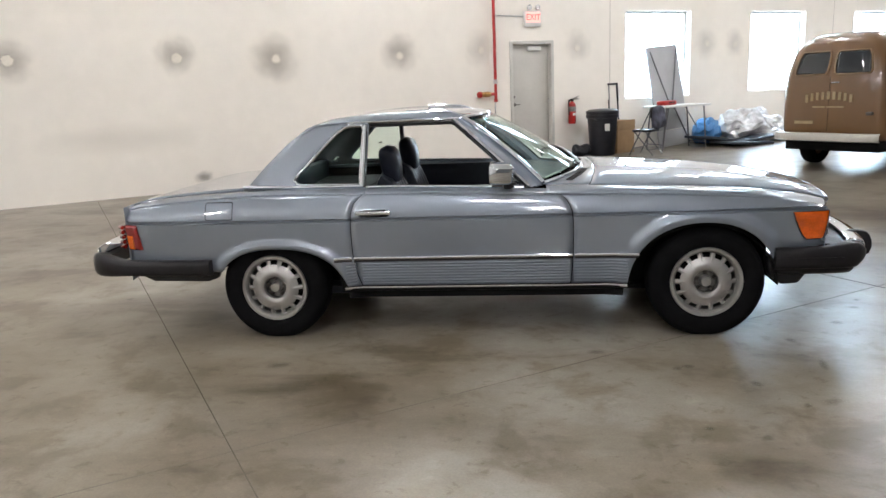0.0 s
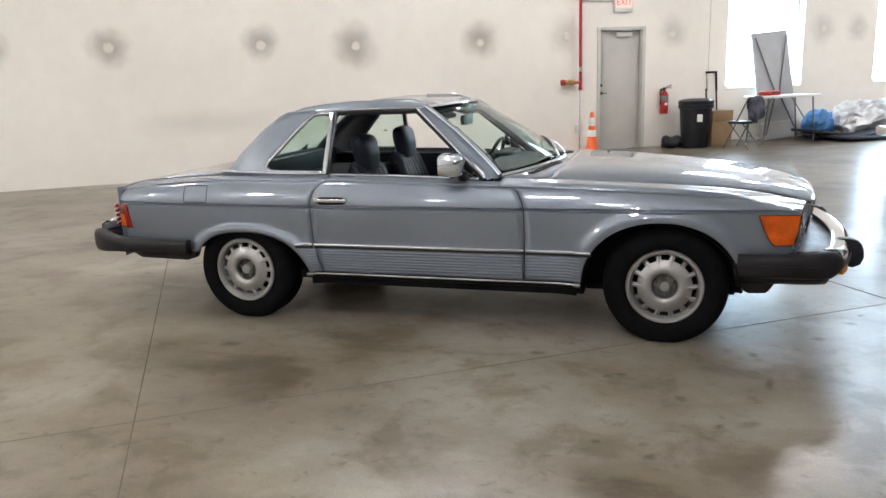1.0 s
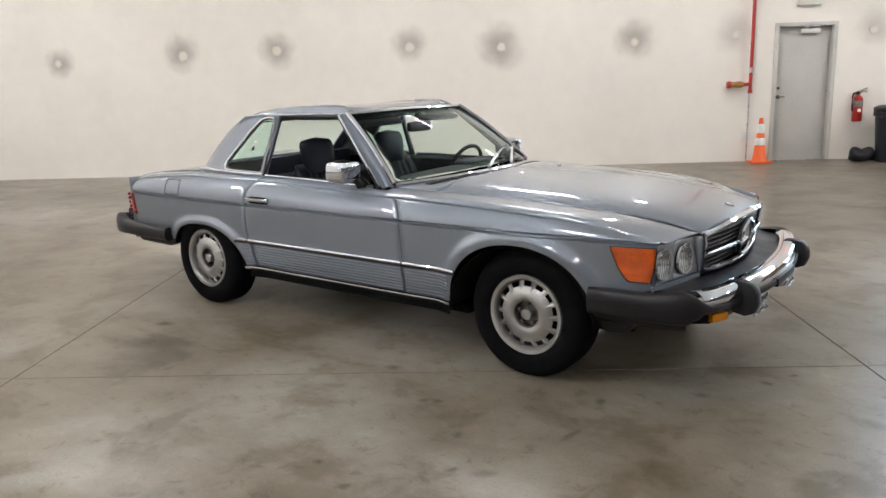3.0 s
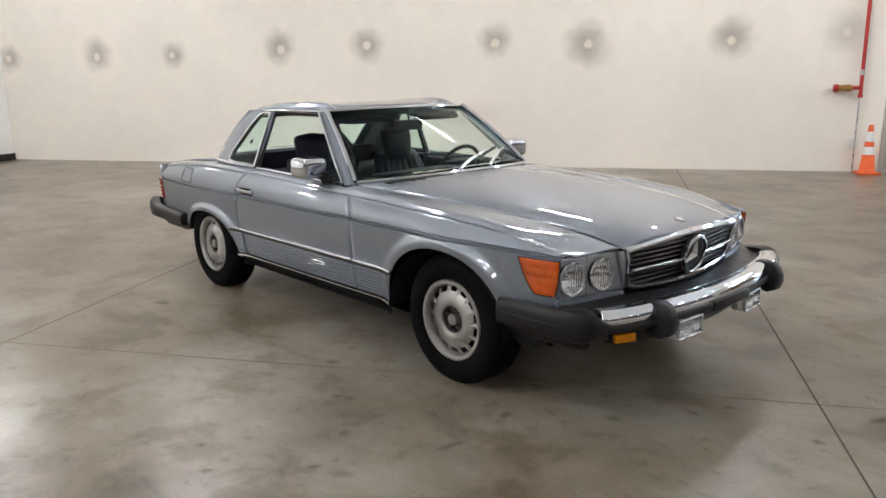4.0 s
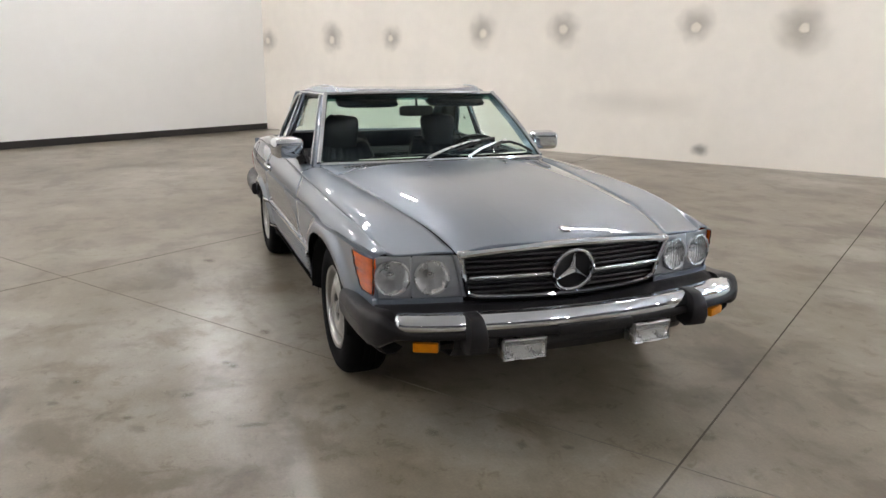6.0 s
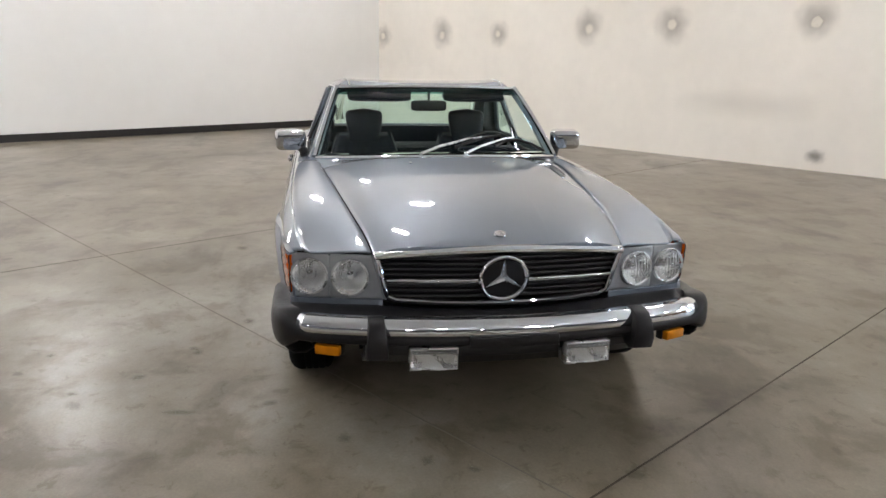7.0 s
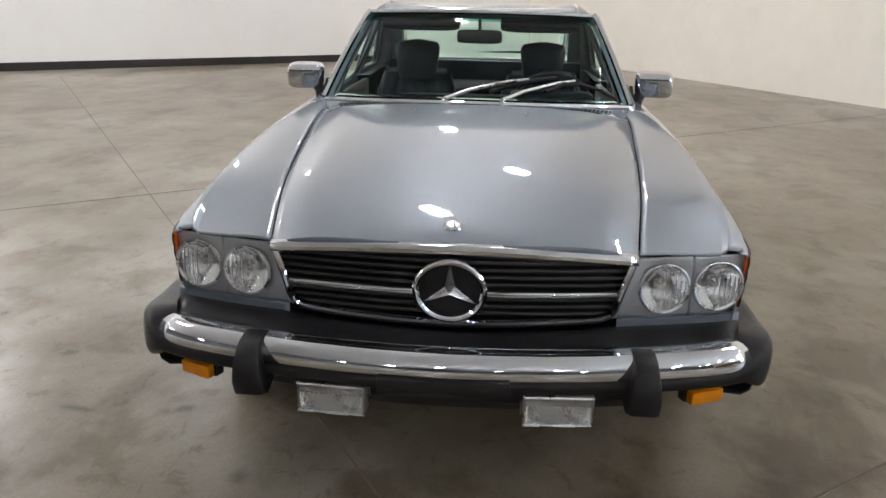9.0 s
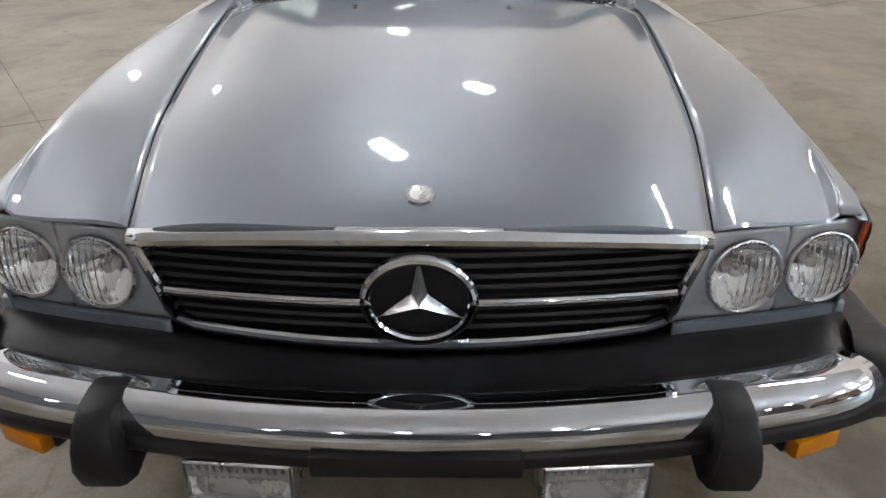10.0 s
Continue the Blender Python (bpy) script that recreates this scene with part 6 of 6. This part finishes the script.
chair = thing("folding_chair", "dark folding chair with a jacket over its back", "chair", at=ROOM @ pose(CHAIR_U, -1.15, 0, 0, 0, 200))
part("seat", Mesh().blob((0, 0, 0.45), (0.40, 0.40, 0.05), 0.3), BLACK, chair)
part("backrest", Mesh().blob((0, 0.21, 0.78), (0.42, 0.04, 0.22), 0.3), BLACK, chair)
for s in (-1, 1):
    part("leg", Mesh().tube([(s * 0.2, 0.22, 0.88), (s * 0.2, -0.22, 0.0)], 0.012), STEEL, chair)
    part("leg", Mesh().tube([(s * 0.18, -0.15, 0.45), (s * 0.18, 0.25, 0.0)], 0.012), STEEL, chair)
part("stretcher", Mesh().tube([(-0.2, -0.15, 0.13), (0.2, -0.15, 0.13)], 0.010), STEEL, chair)
part("stretcher", Mesh().tube([(-0.18, 0.16, 0.10), (0.18, 0.16, 0.10)], 0.010), STEEL, chair)
JACKET = material("dark_check_cloth", (0.06, 0.062, 0.085), 0.9, vary=0.95, vary_size=6)
jk = crumple(Mesh().blob((0, 0.24, 0.68), (0.42, 0.13, 0.42), 0.6, nu=16, nv=28), 0.05, 6, 8)
single("jacket", jk.moved(ROOM @ pose(CHAIR_U, -1.15, 0, 0, 0, 200)), JACKET, "dark patterned jacket hanging over the folding chair", "jacket")

# tarps and folded panels
silver = crumple(crumple(Mesh().blob((0, 0, 0.30), (1.65, 0.75, 0.66), 0.9, nu=40, nv=72), 0.16, 3.2, 1), 0.05, 11, 5)
single("silver_tarp", silver.moved(ROOM @ pose(7.65, -0.65, 0)), SILVER_TARP, "crumpled silver tarp heaped on the floor", "tarp", smooth=20)
sheet = crumple(crumple(Mesh().blob((0, 0, 0.10), (1.9, 0.9, 0.26), 0.8, nu=30, nv=72), 0.10, 3.0, 12), 0.04, 10, 6)
single("silver_sheet", sheet.moved(ROOM @ pose(8.35, -0.80, 0)), SILVER_TARP, "loose silver tarp spread flat on the floor", "tarp", smooth=20)
blue = crumple(crumple(Mesh().blob((0, 0, 0.26), (0.75, 0.50, 0.56), 0.8, nu=24, nv=40), 0.10, 4, 21), 0.03, 12, 6)
single("blue_tarp", blue.moved(ROOM @ pose(6.75, -0.40, 0)), BLUE_TARP, "crumpled bright blue tarp on the floor", "tarp", smooth=20)
for j, (u, v, turn, tilt) in enumerate(((6.55, -0.80, 8, 9), (7.15, -1.00, -12, -7), (6.85, -1.2, 4, 3))):
    mat_ = Mesh().box((-0.55, -0.35, 0.0), (0.55, 0.35, 0.05))
    up = 0.55 * abs(math.sin(radians(tilt)))
    single("folded_panel", mat_.moved(ROOM @ pose(u, v, up + 0.004, 0, tilt, turn)), SLATE, "dark folded foam panel with pale edge on the floor", "panel", group="folded panels", bevel=0.012)
# small patch of sunlight on the floor, laid in as a thin white sheet
single("sun_patch", Mesh().box((-0.35, -0.12, 0.002), (0.35, 0.12, 0.006)).moved(ROOM @ pose(7.9, -2.0, 0, 0, 0, 6)), WHITE_PLASTIC, "thin white sheet standing in for a patch of sunlight on the floor", "sheet", smooth=0)

# ---- the van ----
VAN_PAINT = material("brown_van_paint", (0.165, 0.084, 0.029), 0.34, coat=1.0, coat_rough=0.05, vary=0.07, vary_size=2)
VAN_TRIM = material("pale_brown_trim", (0.26, 0.165, 0.085), 0.4, vary=0.1, vary_size=8)
CREAM = material("faded_cream_lettering", (0.42, 0.32, 0.18), 0.5, vary=0.2, vary_size=12)
VAN_GLASS = material("dark_van_glass", (0.02, 0.025, 0.03), 0.06, coat=0.6)
BUMPER_WHITE = material("pale_bumper_paint", (0.62, 0.60, 0.55), 0.3, coat=0.6, vary=0.05, vary_size=6)
van = thing("van", "brown vintage panel van with cream lettering and pale bumper", "van", at=pose(4.41, 6.20, 0, 0, 0, 40) @ Matrix.Scale(0.93, 4))


def van_ring(x, s=1.0):
    """Cross-section of the van's body at a station, shrunk towards its middle by s."""
    nose = max(0.0, (x - 3.0) / 1.7)
    w, top = 0.86 - 0.25 * nose ** 2, 2.06 - 0.75 * min(nose * 1.5, 1) ** 1.5
    ring = []
    for k in range(48):
        a = 2 * math.pi * k / 48
        c, d = math.cos(a), math.sin(a)
        e = 0.42 if d > 0 else 0.2
        y, z = w * math.copysign(abs(c) ** e, c), math.copysign(abs(d) ** (0.55 if d > 0 else 0.2), d)
        mid = 1.15
        z = mid + (z * (top - mid) if z > 0 else z * (mid - 0.45))
        y *= 1 - 0.16 * max(0, (z - 1.2) / 0.9) ** 1.5
        y, z = y * s, mid + (z - mid) * s
        ring.append((x, y, z))
    return ring


def van_rear(y, z):
    """How far forward the van's rounded tail lies at a place on it."""
    return 0.22 * max(0.0, (z - 1.15) / 0.9) ** 2 + 0.10 * (abs(y) / 0.8) ** 4


rows = []
for s, x in ((0.02, 0.0), (0.3, 0.0), (0.6, 0.0), (0.8, 0.0), (0.88, 0.01), (0.94, 0.05), (0.98, 0.12), (1.0, 0.24)):
    rows.append([(x + van_rear(y, z) * (1 if s < 0.99 else 0.8), y, z) for _, y, z in van_ring(0, s)])
for x in (0.6, 1.0, 1.6, 2.2, 2.8, 3.2, 3.6, 4.0, 4.4, 4.7):
    rows.append(van_ring(x))
body = Mesh().grid(rows, close_v=True)
body.f.append(tuple(range(len(body.v) - 48, len(body.v))))
part("van_body", body, VAN_PAINT, van, smooth=50)
for s in (-1, 1):
    rows = []
    for z in np.linspace(1.455, 1.79, 10):
        row = []
        for y in np.linspace(0.05, 0.60, 12):
            t = (z - 1.455) / 0.335
            r = max(0.0, abs(2 * (y - 0.325) / 0.55) ** 5 + abs(2 * t - 1) ** 5 - 1)
            yy = 0.325 + (y - 0.325) * (1 - 0.11 * r)
            row.append((van_rear(yy, z) - 0.008, s * yy * (1 - 0.12 * t), z))
        rows.append(row)
    win = part("rear_window", Mesh().grid(rows), VAN_GLASS, van, "dark rear window", solid=0.008)
    edge = rows[0] + [r[-1] for r in rows[1:]] + rows[-1][::-1][1:] + [r[0] for r in rows[::-1][1:-1]]
    part("window_rubber", Mesh().tube([(x - 0.004, y, z) for x, y, z in edge], 0.012, 6, closed=True), VAN_TRIM, win, "pale brown window frame")
    fender = Mesh().blob((1.02, s * 0.86, 0.62), (1.15, 0.30, 0.62), 0.75, nu=16, nv=28)
    part("rear_fender", fender, VAN_PAINT, van)
    for x in (1.02, 3.75):
        hub = new("van_wheel", None)
        hub.parent, hub.matrix_basis, hub.empty_display_size = van, pose(x, s * 0.76, 0.345), 0.1
        part("tyre", Mesh().lathe([(0.20, -0.09), (0.30, -0.105), (0.335, -0.085), (0.345, -0.05), (0.345, 0.05), (0.335, 0.085), (0.30, 0.105), (0.20, 0.09)], 32, "y"), TYRE, hub)
        part("rim", Mesh().lathe([(0.0, -0.06), (0.12, -0.07), (0.2, -0.05), (0.2, 0.05), (0.12, 0.07), (0.0, 0.06)], 24, "y"), VAN_PAINT, hub)
part("rear_bumper", Mesh().grid([[(-0.14 + 0.10 * (abs(y) / 0.9) ** 3 + dx, y, z) for dx, z in ((0.03, 0.465), (0.0, 0.475), (-0.012, 0.53), (0.0, 0.585), (0.03, 0.597))] for y in np.linspace(-0.81, 0.81, 25)]), BUMPER_WHITE, van, "pale painted rear bumper", solid=0.012)
part("door_split", Mesh().tube([(van_rear(0, z) - 0.002, 0.0, z) for z in np.linspace(0.62, 1.42, 14)], 0.003, 6), DARK, van, "dark gap between the rear doors")
part("rear_handle", Mesh().tube([(-0.03, -0.05, 1.33), (-0.05, -0.06, 1.33), (-0.05, -0.18, 1.335)], 0.014), CHROME, van, "chrome door handle")
part("hinge", Mesh().blob((0.0, -0.62, 0.88), (0.06, 0.10, 0.05), 0.6), DARK_METAL, van)
part("differential", Mesh().blob((1.0, 0.0, 0.36), (0.32, 0.34, 0.26), 0.9), DARK, van)
part("rear_axle", Mesh().tube([(1.0, -0.7, 0.345), (1.0, 0.7, 0.345)], 0.045), DARK, van)
part("van_chassis", Mesh().box((0.1, -0.72, 0.31), (4.4, 0.72, 0.47)), DARK, van, smooth=0)
part("side_mirror", Mesh().blob((3.0, 1.06, 1.62), (0.05, 0.16, 0.13), 0.7), DARK_METAL, van)
part("mirror_arm", Mesh().tube([(3.0, 0.80, 1.50), (3.0, 1.02, 1.60)], 0.012), DARK_METAL, van)
for j in range(9):                                  # an arched sign of plain bars
    y = 0.34 - 0.085 * j
    z = 1.095 + 0.05 * (1 - (y / 0.36) ** 2)
    h = 0.058
    part("lettering_bar", Mesh().box((-0.016, y - 0.021, z - h), (-0.004, y + 0.021, z + h)), CREAM, van, "cream painted bar", smooth=0)
for y0, y1, z0, z1 in ((0.24, 0.05, 0.965, 0.985), (0.02, -0.24, 0.965, 0.985), (0.52, 0.22, 0.72, 0.765)):
    part("lettering_bar", Mesh().box((-0.016, y1, z0), (-0.004, y0, z1)), CREAM, van, "cream painted bar", smooth=0)
